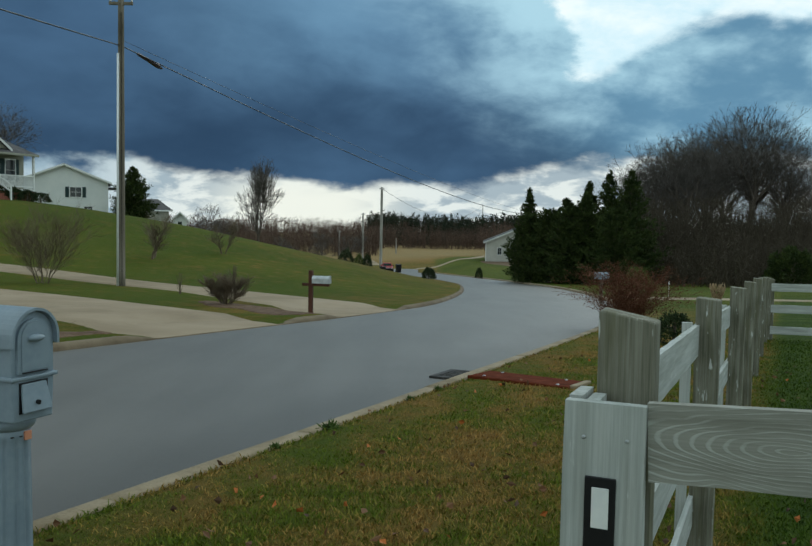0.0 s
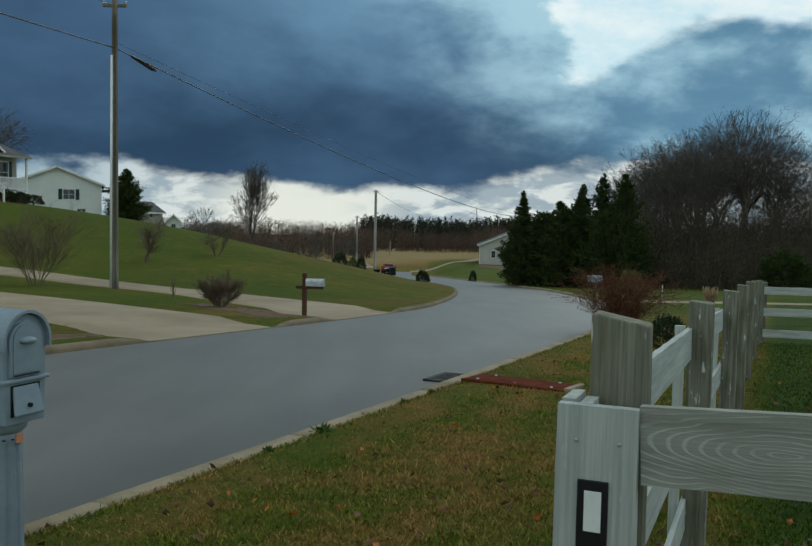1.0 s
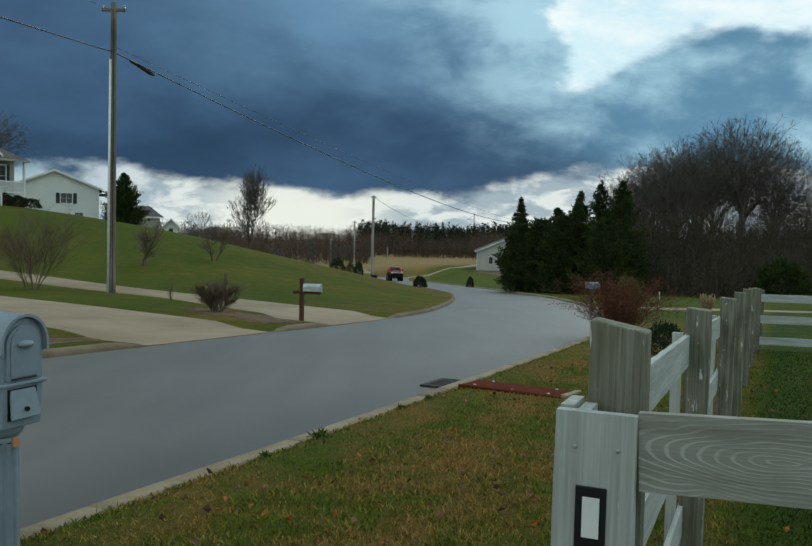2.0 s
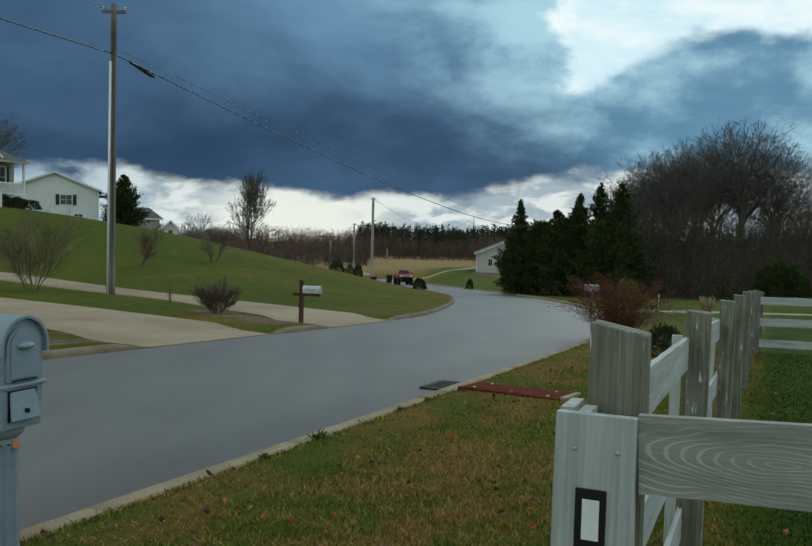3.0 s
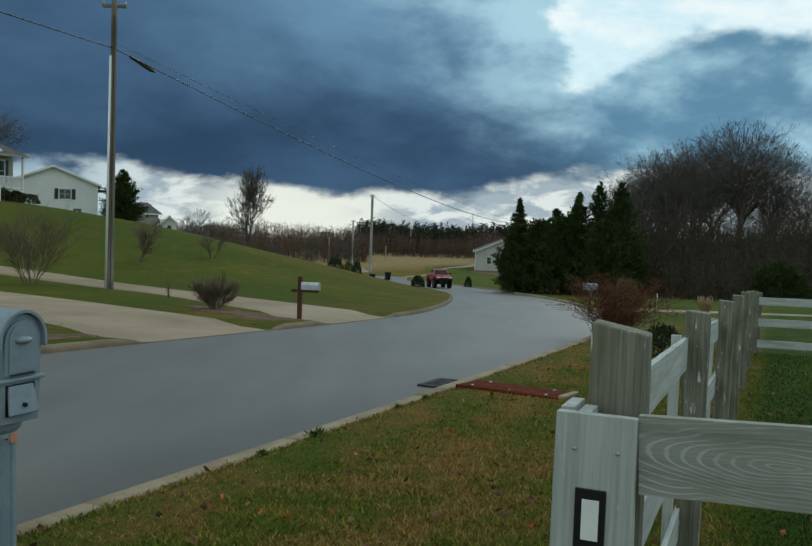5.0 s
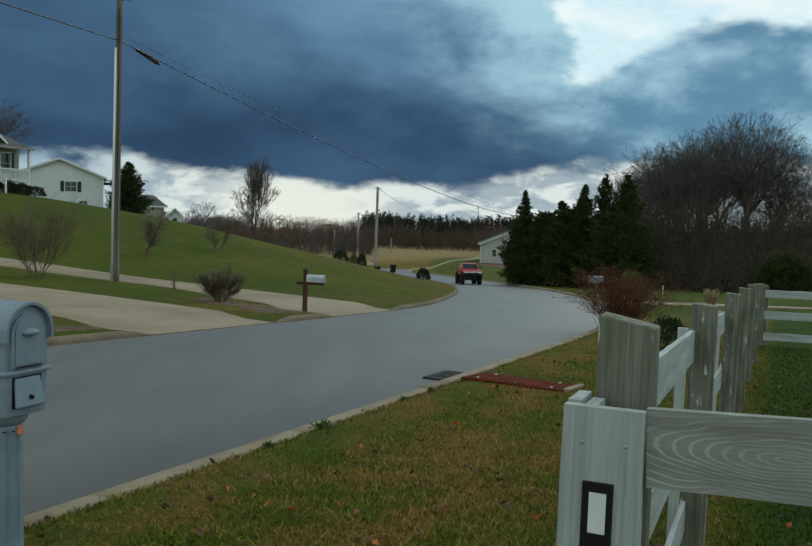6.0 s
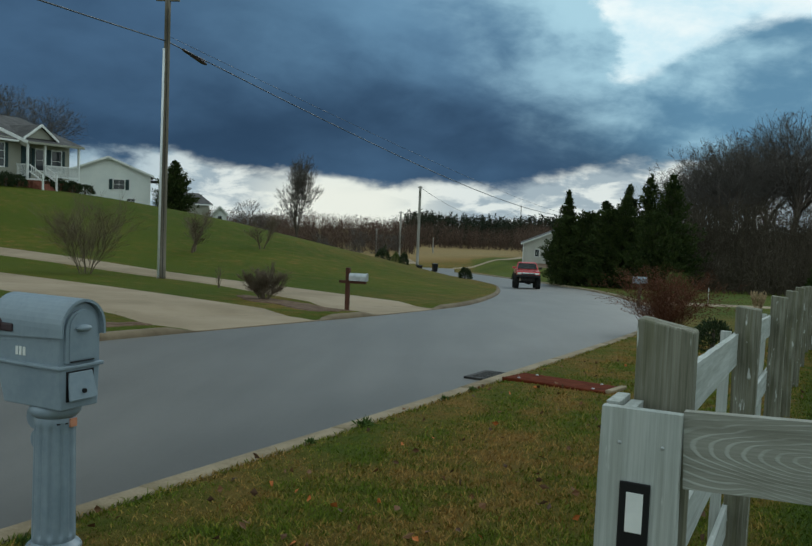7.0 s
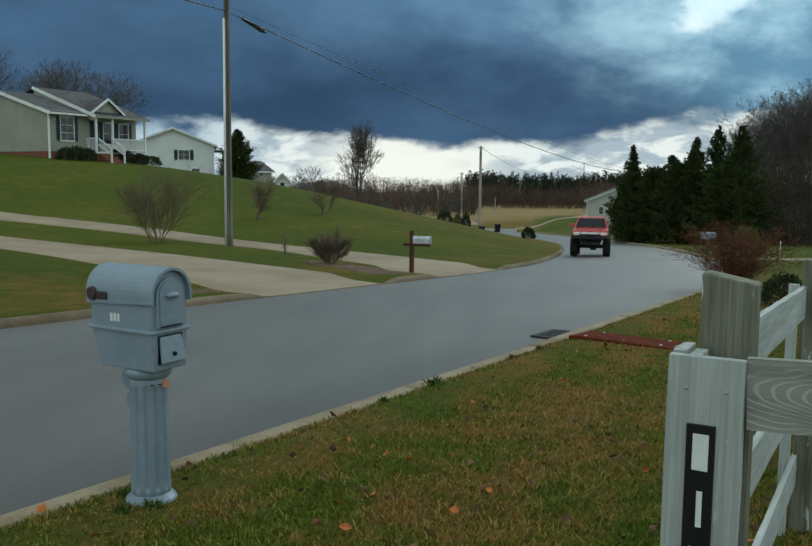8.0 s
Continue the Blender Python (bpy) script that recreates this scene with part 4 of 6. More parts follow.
def pickup():
    root = empty("pickup_truck", pose(-4.5, 127, -5.3), "lifted red pickup truck with oversized black tyres", "truck")
    # side outline in y (nose at -y) and z
    lower = [(-2.05, 0.86), (-2.08, 1.02), (-2.00, 1.14), (-0.92, 1.25), (-0.75, 1.27), (2.1, 1.27), (2.15, 1.2), (2.15, 0.80), (1.75, 0.78), (1.62, 1.0), (1.25, 1.08), (0.90, 1.0), (0.75, 0.76),
             (-0.75, 0.74), (-0.88, 1.0), (-1.22, 1.08), (-1.58, 1.0), (-1.72, 0.84)]
    bm = extrude_profile(bmesh.new(), [(y, z) for y, z in lower], -0.76, 0.76)
    bmesh.ops.rotate(bm, verts=bm.verts, cent=(0, 0, 0), matrix=Matrix.Rotation(radians(90), 3, "Z"))
    bmesh.ops.bevel(bm, geom=[e for e in bm.edges if e.calc_face_angle(0) > 0.9], offset=0.035, segments=2, affect="EDGES", profile=0.5)
    body = part("body", bm, PAINT, root, "red painted body")
    bm = bmesh.new()
    rows = []
    for z, w, y0, y1 in ((1.25, 0.735, -0.85, 0.72), (1.45, 0.69, -0.62, 0.68), (1.70, 0.60, -0.30, 0.60), (1.76, 0.54, -0.18, 0.52)):
        rows.append([bm.verts.new(p) for p in ((-w, y0, z), (w, y0, z), (w, y1, z), (-w, y1, z))])
    for a, b in zip(rows, rows[1:]):
        for i in range(4):
            bm.faces.new((a[i], a[(i + 1) % 4], b[(i + 1) % 4], b[i]))
    bm.faces.new(rows[0][::-1])
    bm.faces.new(rows[-1])
    bmesh.ops.bevel(bm, geom=[e for e in bm.edges if e.calc_face_angle(0) > 0.5], offset=0.03, segments=2, affect="EDGES", profile=0.5)
    cab = part("cab", bm, PAINT, root)
    bm = bmesh.new()
    vs = [bm.verts.new(p) for p in ((-0.66, -0.835, 1.285), (0.66, -0.835, 1.285), (0.555, -0.335, 1.67), (-0.555, -0.335, 1.67))]
    bm.faces.new(vs)
    bmesh.ops.solidify(bm, geom=bm.faces[:], thickness=-0.012)
    bmesh.ops.translate(bm, verts=bm.verts, vec=(0, -0.012, 0.010))
    part("windscreen", bm, GLASS, cab, "dark windscreen")
    for s in (-1, 1):
        bm = bmesh.new()
        vs = [bm.verts.new(p) for p in ((s * 0.735, -0.55, 1.30), (s * 0.735, 0.55, 1.30), (s * 0.632, 0.50, 1.66), (s * 0.632, -0.28, 1.66))]
        bm.faces.new(vs)
        bmesh.ops.solidify(bm, geom=bm.faces[:], thickness=0.01)
        part("side_window", bm, GLASS, cab)
        bm = box(bmesh.new(), s * 0.88 - 0.10, s * 0.88 + 0.10, -0.62, -0.54, 1.29, 1.43, 0.02)
        box(bm, s * 0.76 - 0.05, s * 0.76 + 0.05, -0.60, -0.57, 1.33, 1.36)
        part("wing_mirror", bm, BLACK if s > 0 else PAINT, root)
        bm = box(bmesh.new(), s * 0.56 - 0.13, s * 0.56 + 0.13, -2.115, -2.06, 0.93, 1.05, 0.015)
        part("headlight", bm, LENS, root, "clear headlight")
        part("indicator", box(bmesh.new(), s * 0.71 - 0.03, s * 0.71 + 0.03, -2.11, -2.04, 0.94, 1.04, 0.01), ORANGE, root, "orange indicator")
        for yy in (-1.22, 1.25):
            bm = bmesh.new()
            n = 12
            ring = []
            for i in range(n + 1):
                a = math.pi * (0.04 + 0.92 * i / n)
                ring.append([bm.verts.new((s * xx, yy + r * math.cos(a), 0.46 + r * math.sin(a))) for xx, r in ((0.70, 0.53), (0.83, 0.52), (0.83, 0.48), (0.70, 0.49))])
            for a, b in zip(ring, ring[1:]):
                for i in range(4):
                    bm.faces.new((a[i], a[(i + 1) % 4], b[(i + 1) % 4], b[i]))
            bmesh.ops.recalc_face_normals(bm, faces=bm.faces)
            part("fender_flare", bm, RUBBER, root)
    part("grille", box(bmesh.new(), -0.40, 0.40, -2.11, -2.05, 0.93, 1.06, 0.01), CHROME, root, "chrome grille")
    for i in range(3):
        part("grille_bar", box(bmesh.new(), -0.39, 0.39, -2.122, -2.105, 0.955 + 0.035 * i, 0.965 + 0.035 * i, 0.003), CHROME, root)
    part("bumper", box(bmesh.new(), -0.80, 0.80, -2.22, -2.06, 0.76, 0.90, 0.03), BLACK, root, "black steel bumper")
    part("bull_bar", tube(bmesh.new(), (-0.45, -2.25, 0.95), (0.45, -2.25, 0.95), 0.03, 0.03, 10), BLACK, root)
    part("skid_plate", box(bmesh.new(), -0.42, 0.42, -1.9, -1.0, 0.50, 0.76, 0.03), IRON, root)
    for yy in (-1.22, 1.25):
        bm = tube(bmesh.new(), (-0.72, yy, 0.42), (0.72, yy, 0.42), 0.06, 0.06, 10)
        tube(bm, (0.12, yy, 0.28), (0.12, yy, 0.56), 0.13, 0.13, 12)
        part("axle", bm, IRON, root)
    part("chassis", box(bmesh.new(), -0.45, 0.45, -1.9, 2.05, 0.62, 0.80, 0.02), IRON, root)
    part("bed_floor", box(bmesh.new(), -0.68, 0.68, 0.80, 2.05, 1.272, 1.278), BLACK, root)
    wheels = []
    for yy in (-1.22, 1.25):
        for s in (-1, 1):
            bm = bmesh.new()
            prof = [(0.24, -0.13), (0.36, -0.16), (0.405, -0.15), (0.42, -0.11), (0.42, 0.11), (0.405, 0.15), (0.36, 0.16), (0.24, 0.13)]
            lathe(bm, prof, 36)
            for i in range(18):
                for k in (-0.075, 0.075):
                    m = Matrix.Rotation(2 * math.pi * (i + (0.5 if k > 0 else 0)) / 18, 4, "Z") @ Matrix.Translation((0.422, 0, k))
                    box(bm, -0.012, 0.012, -0.045, 0.045, -0.055, 0.055, 0.0, 0, m)
            bmesh.ops.rotate(bm, verts=bm.verts, cent=(0, 0, 0), matrix=Matrix.Rotation(radians(90), 3, "Y"))
            wheel = part("wheel", bm, RUBBER, root, "oversized black tyre", pose(s * 0.70, yy, 0.425))
            bm = bmesh.new()
            lathe(bm, [(0.235, -0.10), (0.24, 0.0), (0.215, 0.08), (0.07, 0.10), (0.06, 0.14)], 24)
            bmesh.ops.rotate(bm, verts=bm.verts, cent=(0, 0, 0), matrix=Matrix.Rotation(radians(90 * s), 3, "Y"))
            part("rim", bm, STEEL, wheel, "dull steel rim")
            wheels.append((wheel, s * 0.70, yy))
    return root, wheels


TRUCK, WHEELS = pickup()
# seconds, x, y of the truck on the street
TRACK = [(0.0, -2.65, 128.0), (0.5, -2.05, 122.5), (1.0, -1.4, 117.0), (1.5, -0.65, 111.4), (3.0, 0.9, 98.4), (3.5, 1.8, 94.0), (4.0, 2.55, 89.8), (4.5, 3.35, 85.9), (6.0, 5.85, 71.9), (6.5, 5.95, 66.2), (7.0, 5.85, 58.6), (7.5, 5.28, 49.8), (8.0, 4.06, 40.0)]


def truck_at(t):
    ts = [r[0] for r in TRACK]
    return np.array([np.interp(t, ts, [r[k] for r in TRACK]) for k in (1, 2)])


def motions():
    rows = []
    for t, x, y in TRACK:
        a, b = truck_at(max(0, t - 0.25)), truck_at(min(8, t + 0.25))
        v = b - a
        yaw = math.degrees(math.atan2(v[0], -v[1]))
        tilt = math.degrees(math.atan2(float(valley(y + 1) - valley(y - 1)), 2.0))
        rows.append((t, pose(x, y, float(valley(y)) + 0.045, tilt, 0, yaw)))
    walk(TRUCK, rows)
    # wheels roll with the way covered, one row a thirtieth of a second
    roll, spin, last = 0.0, [], truck_at(0)
    for i in range(0, 241):
        p = truck_at(i / 30)
        roll += min(85.0, math.degrees(float(np.hypot(*(p - last))) / 0.43))
        last = p
        spin.append((i / 30, roll))
    for wheel, wx, wy in WHEELS:
        walk(wheel, [(t, pose(wx, wy, 0.425, a, 0, 0)) for t, a in spin])

# ---- houses ----


def sheet(bm, pts, thick):
    """A flat slab from its upper outline."""
    top = [bm.verts.new(p) for p in pts]
    low = [bm.verts.new((p[0], p[1], p[2] - thick)) for p in pts]
    bm.faces.new(top)
    bm.faces.new(low[::-1])
    n = len(pts)
    for i in range(n):
        bm.faces.new((top[i], low[i], low[(i + 1) % n], top[(i + 1) % n]))
    bmesh.ops.recalc_face_normals(bm, faces=bm.faces)
    return bm


def beam(p0, p1, w, h):
    """A straight square bar between two places."""
    p0, p1 = Vector(p0), Vector(p1)
    z = (p1 - p0).normalized()
    x = z.orthogonal().normalized() if abs(z.z) > 0.99 else z.cross(Vector((0, 0, 1))).normalized()
    y = z.cross(x)
    m = Matrix.Translation(p0) @ Matrix((x, y, z)).transposed().to_4x4()
    return box(bmesh.new(), -w / 2, w / 2, -h / 2, h / 2, 0, (p1 - p0).length, 0, 0, m)


def window(parent, m, w, h, shutters=True, panes=(2, 3), name="window"):
    """A sash window set on a wall: local x along it, -y outward, z up from the sill."""
    bm = bmesh.new()
    f = 0.07
    for x0, x1, z0, z1 in ((-w / 2 - f, w / 2 + f, -f, 0), (-w / 2 - f, w / 2 + f, h, h + f), (-w / 2 - f, -w / 2, 0, h), (w / 2, w / 2 + f, 0, h)):
        box(bm, x0, x1, -0.06, 0.02, z0, z1)
    win = part(name, bm, WHITE, parent, "white framed sash window", m)
    nx, nz = panes
    for i in range(nx):
        for j in range(nz):
            bm = box(bmesh.new(), -w / 2 + w * i / nx + 0.012, -w / 2 + w * (i + 1) / nx - 0.012, -0.030, -0.012, h * j / nz + 0.012, h * (j + 1) / nz - 0.012)
            part("pane", bm, GLASS, win)
    bm = box(bmesh.new(), -w / 2, w / 2, -0.028, -0.002, 0, h)
    part("sash", bm, WHITE, win)
    if shutters:
        for s in (-1, 1):
            x = s * (w / 2 + f + 0.20)
            bm = box(bmesh.new(), x - 0.18, x + 0.18, -0.05, 0.0, -0.04, h + 0.04)
            for q in range(6):
                z = h * (q + 0.5) / 6
                box(bm, x - 0.14, x + 0.14, -0.062, -0.05, z - 0.05, z + 0.03)
            part("shutter", bm, SHUTTER, win, "dark green louvred shutter")
    return win


def porch_house():
    gz = 2.95
    root = empty("house", pose(-28.2, 51.6, gz, 0, 0, 66.2) @ Matrix.Diagonal((0.66, 1, 1, 1)), "beige sided ranch house with a railed front porch", "house")
    # nearer wing with its gable end
    bm = bmesh.new()
    extrude_profile(bm, [(0.0, 0.0), (0.0, 2.55), (5.0, 3.86), (10.0, 2.55), (10.0, 0.0)], 0, 0.2)
    bmesh.ops.transform(bm, matrix=Matrix(((0, 1, 0, 0), (1, 0, 0, 0), (0, 0, 1, 0), (0, 0, 0, 1))), verts=bm.verts)
    bmesh.ops.recalc_face_normals(bm, faces=bm.faces)
    end = part("gable_wall", bm, SIDING, root)
    for i in range(22):
        z = 0.02 + i * 0.2
        y0 = 0.0 if z < 2.35 else (z - 2.35) / 0.262
        if y0 < 4.8:
            part("siding_board", box(bmesh.new(), -0.014, 0.0, y0 + 0.05, 9.95 - y0, z, z + 0.185), SIDING, end)
    front = part("front_wall", box(bmesh.new(), 0.2, 10.4, 0.0, 0.2, 0.0, 2.6), SIDING, root)
    part("back_wall", box(bmesh.new(), 0.2, 10.4, 9.8, 10.0, 0.0, 2.6), SIDING, root)
    bm = extrude_profile(bmesh.new(), [(0.0, 0.0), (0.0, 2.6), (5.0, 4.22), (10.0, 2.6), (10.0, 0.0)], 10.4, 10.6)
    bmesh.ops.transform(bm, matrix=Matrix(((0, 1, 0, 0), (1, 0, 0, 0), (0, 0, 1, 0), (0, 0, 0, 1))), verts=bm.verts)
    bmesh.ops.recalc_face_normals(bm, faces=bm.faces)
    part("side_wall", bm, SIDING, root)
    part("foundation", box(bmesh.new(), 0.02, 10.58, 0.02, 9.98, -1.2, 0.0), BRICK, root, "red brick foundation")
    part("corner_trim", box(bmesh.new(), -0.03, 0.09, -0.03, 0.09, -0.45, 2.55), WHITE, root)
    for i in range(13):
        z = 0.0 + i * 0.2
        part("siding_board", box(bmesh.new(), 0.1, 3.8, -0.014, 0.0, z, z + 0.185), SIDING, front)
    part("roof", sheet(bmesh.new(), [(-0.35, -0.45, 2.42), (4.1, -0.45, 2.42), (4.1, 5.0, 3.98), (-0.35, 5.0, 3.98)], 0.10), ROOFING, root, "grey shingle roof slope")
    part("roof", sheet(bmesh.new(), [(-0.35, 10.45, 2.42), (4.1, 10.45, 2.42), (4.1, 5.0, 3.98), (-0.35, 5.0, 3.98)], 0.10), ROOFING, root, "grey shingle roof slope")
    part("rake_board", beam((-0.38, -0.47, 2.34), (-0.38, 5.0, 3.92), 0.05, 0.20), WHITE, root)
    part("rake_board", beam((-0.38, 10.47, 2.34), (-0.38, 5.0, 3.92), 0.05, 0.20), WHITE, root)
    part("gutter", box(bmesh.new(), -0.35, 3.8, -0.56, -0.46, 2.28, 2.40, 0.02), WHITE, root)
    # main part, with its roof drawn forward over the porch
    part("roof", sheet(bmesh.new(), [(3.95, -1.2, 2.35), (10.8, -1.2, 2.35), (10.8, 5.0, 4.42), (3.95, 5.0, 4.42)], 0.12), ROOFING, root, "grey shingle roof over the porch")
    part("roof", sheet(bmesh.new(), [(3.95, 10.5, 2.6), (10.8, 10.5, 2.6), (10.8, 5.0, 4.42), (3.95, 5.0, 4.42)], 0.12), ROOFING, root, "grey shingle roof slope")
    part("rake_board", beam((3.92, -1.22, 2.28), (3.92, 5.0, 4.36), 0.05, 0.20), WHITE, root)
    part("gable_infill", sheet(bmesh.new(), [(4.0, -1.0, 2.34), (4.08, -1.0, 2.34), (4.08, 4.9, 4.28), (4.0, 4.9, 4.28)], 0.35), SIDING, root)
    part("fascia", box(bmesh.new(), 3.95, 10.8, -1.27, -1.18, 2.20, 2.34, 0.01), SIDING, root)
    # small gable over the porch roof
    bm = bmesh.new()
    extrude_profile(bm, [(4.3, 2.62), (6.1, 3.44), (7.9, 2.62)], -0.55, -0.40)
    part("porch_gable", bm, SIDING, root)
    part("roof", sheet(bmesh.new(), [(4.05, -0.75, 2.56), (6.1, -0.75, 3.52), (6.1, 2.4, 3.52), (4.05, -0.3, 2.56)], 0.08), ROOFING, root)
    part("roof", sheet(bmesh.new(), [(8.15, -0.75, 2.56), (6.1, -0.75, 3.52), (6.1, 2.4, 3.52), (8.15, -0.3, 2.56)], 0.08), ROOFING, root)
    part("rake_board", beam((4.03, -0.78, 2.52), (6.1, -0.78, 3.48), 0.05, 0.16), WHITE, root)
    part("rake_board", beam((8.17, -0.78, 2.52), (6.1, -0.78, 3.48), 0.05, 0.16), WHITE, root)
    # porch
    part("porch_floor", box(bmesh.new(), 4.1, 10.5, -1.1, 0.0, -0.06, 0.05), WHITE, root)
    part("porch_base", box(bmesh.new(), 4.15, 10.45, -1.05, 0.0, -1.2, -0.06), BRICK, root, "red brick porch base")
    for x in (4.2, 6.2, 10.4):
        part("column", box(bmesh.new(), x - 0.09, x + 0.09, -1.08, -0.94, 0.05, 2.30, 0.01), WHITE, root)
    for z in (0.18, 0.88):
        part("handrail", box(bmesh.new(), 6.28, 10.35, -1.03, -0.97, z, z + 0.07), WHITE, root)
        part("handrail", box(bmesh.new(), 4.16, 4.22, -0.94, -0.02, z, z + 0.07), WHITE, root)
    for i in range(30):
        x = 6.30 + (i + 0.5) * 4.05 / 30
        part("baluster", box(bmesh.new(), x - 0.024, x + 0.024, -1.02, -0.98, 0.24, 0.89), WHITE, root)
    for i in range(7):
        y = -0.93 + (i + 0.5) * 0.90 / 7
        part("baluster", box(bmesh.new(), 4.17, 4.21, y - 0.018, y + 0.018, 0.24, 0.89), WHITE, root)
    for i in range(4):
        part("step", box(bmesh.new(), 4.45, 6.05, -1.35 - 0.28 * i, -1.08 - 0.28 * i, -1.3, -0.10 - 0.17 * i, 0.01), BRICK, root)
    for x in (4.45, 6.05):
        part("stair_post", box(bmesh.new(), x - 0.07, x + 0.07, -2.25, -2.15, -1.0, 0.34), WHITE, root)
        for dz in (0.0, -0.42):
            part("stair_rail", beam((x, -1.0, 0.90 + dz), (x, -2.2, 0.28 + dz), 0.07, 0.08), WHITE, root)
        for i in range(6):
            y = -1.15 - 0.17 * i
            part("baluster", box(bmesh.new(), x - 0.024, x + 0.024, y - 0.016, y + 0.016, 0.43 - 0.088 * i, 0.82 - 0.088 * i), WHITE, root)
    window(root, pose(2.0, -0.016, 0.72), 1.50, 1.45, True)
    window(root, pose(8.9, -0.005, 0.62), 1.2, 1.35, True, (1, 2))
    window(root, pose(6.9, -0.005, 0.62), 1.1, 1.35, True, (1, 2))
    door = part("front_door", box(bmesh.new(), 4.7, 5.8, -0.05, 0.0, 0.05, 2.1, 0.01), SHUTTER, root, "dark front door")
    part("door_handle", lathe(bmesh.new(), [(0.03, 0), (0.03, 0.04), (0.015, 0.06)], 10), CHROME, door, "", pose(5.68, -0.05, 1.0, 90))
    return root


porch_house()


def plain_house(x, y, z, turn, w, depth, wall_h, pitch, wall, label, win=(), low=1.5):
    """A gabled house, its gable end towards local -y."""
    root = empty("house", pose(x, y, z, 0, 0, turn), label, "house")
    half = w / 2
    top = wall_h + half * pitch
    bm = extrude_profile(bmesh.new(), [(-half, -low), (half, -low), (half, wall_h), (0, top), (-half, wall_h)], 0, depth)
    body = part("wall", bm, wall, root)
    o = 0.4
    for s in (-1, 1):
        part("roof", sheet(bmesh.new(), [(s * (half + o), -o, wall_h - o * pitch + 0.12), (s * (half + o), depth + o, wall_h - o * pitch + 0.12), (0, depth + o, top + 0.12), (0, -o, top + 0.12)], 0.11), ROOFING, root, "grey shingle roof slope")
        part("rake_board", beam((s * (half + o), -o - 0.03, wall_h - o * pitch + 0.02), (0, -o - 0.03, top + 0.02), 0.05, 0.2), WHITE, root)
        part("corner_trim", box(bmesh.new(), s * half - 0.07, s * half + 0.07, -0.03, 0.05, -low, wall_h), WHITE, root)
        part("fascia", box(bmesh.new(), s * (half + o) - 0.03, s * (half + o) + 0.03, -o, depth + o, wall_h - o * pitch - 0.1, wall_h - o * pitch + 0.1), WHITE, root)
    n = int((wall_h + low) / 0.22)
    for i in range(n):
        zz = -low + 0.22 * i
        part("siding_board", box(bmesh.new(), -half + 0.08, half - 0.08, -0.012, 0.0, zz, zz + 0.20), wall, body)
    for wx, wz, ww, wh, sh in win:
        window(root, pose(wx, -0.014, wz), ww, wh, sh, (2, 2))
    return root


white_house = plain_house(-35.0, 89, 1.75, 20, 8.4, 11, 3.05, 0.40, WHITESIDING, "white sided house with a gable end and shuttered window", ((1.1, 1.45, 1.1, 1.0, True), (2.3, 0.0, 0.8, 0.5, False)), 1.6)
part("side_porch", box(bmesh.new(), 4.22, 5.4, 0.6, 4.5, 2.35, 2.55, 0.02), ROOFING, white_house)
for yy in (0.7, 2.5, 4.4):
    part("porch_post", box(bmesh.new(), 5.22, 5.34, yy - 0.06, yy + 0.06, -1.2, 2.36), WHITE, white_house)
part("side_door", box(bmesh.new(), 4.20, 4.26, 1.6, 2.6, 0.0, 2.1), SHUTTER, white_house, "dark side door")
plain_house(-42.0, 133, -0.6, -28, 5.4, 5, 3.0, 0.55, SIDING, "far grey-beige house with a dark roof behind the hill", ((0.5, 1.2, 1.0, 1.0, False),), 4)
plain_house(-33.4, 128, -1.4, 14, 1.9, 6, 2.4, 1.0, WHITESIDING, "far house with a steep white gable behind the hill", ((0.0, 1.0, 0.6, 1.0, False),), 4)
plain_house(19.6, 151, -5.3, -5, 11.0, 14, 3.1, 0.42, OLDSIDING, "white sided house with a grey roof beyond the evergreens", ((-3.1, 0.9, 0.7, 1.2, False), (-0.9, 0.9, 0.7, 1.2, False), (2.0, 0.9, 0.7, 1.2, False)), 3.0)

# ---- plants ----


class Mesh:
    """Loose triangles and prisms gathered into one mesh."""

    def __init__(self):
        self.v, self.f = [], []

    def stick(self, p0, p1, r0, r1, sides=3):
        ax = (p1 - p0)
        if ax.length < 1e-5:
            return
        u = ax.orthogonal().normalized()
        w = ax.normalized().cross(u)
        b = len(self.v)
        for p, r in ((p0, r0), (p1, r1)):
            for i in range(sides):
                a = 2 * math.pi * i / sides
                self.v.append(tuple(p + u * (r * math.cos(a)) + w * (r * math.sin(a))))
        for i in range(sides):
            j = (i + 1) % sides
            self.f.append((b + i, b + j, b + sides + j, b + sides + i))

    def leaf(self, p, a, s, wide):
        """A small folded diamond along a."""
        side = a.orthogonal().normalized()
        side = (Matrix.Rotation(random.uniform(0, 6.28), 3, a) @ side) * wide
        b = len(self.v)
        up = a.cross(side).normalized() * wide * 0.35
        for q in (p, p + a * s * 0.5 + side + up, p + a * s, p + a * s * 0.5 - side + up):
            self.v.append(tuple(q))
        self.f += [(b, b + 1, b + 2), (b, b + 2, b + 3)]

    def mesh(self, name, mat):
        return mesh_from(name, self.v, self.f, mat)


def rand_dir(rng, up=0.0):
    d = Vector((rng.gauss(0, 1), rng.gauss(0, 1), rng.gauss(0, 1) + up))
    return d.normalized()


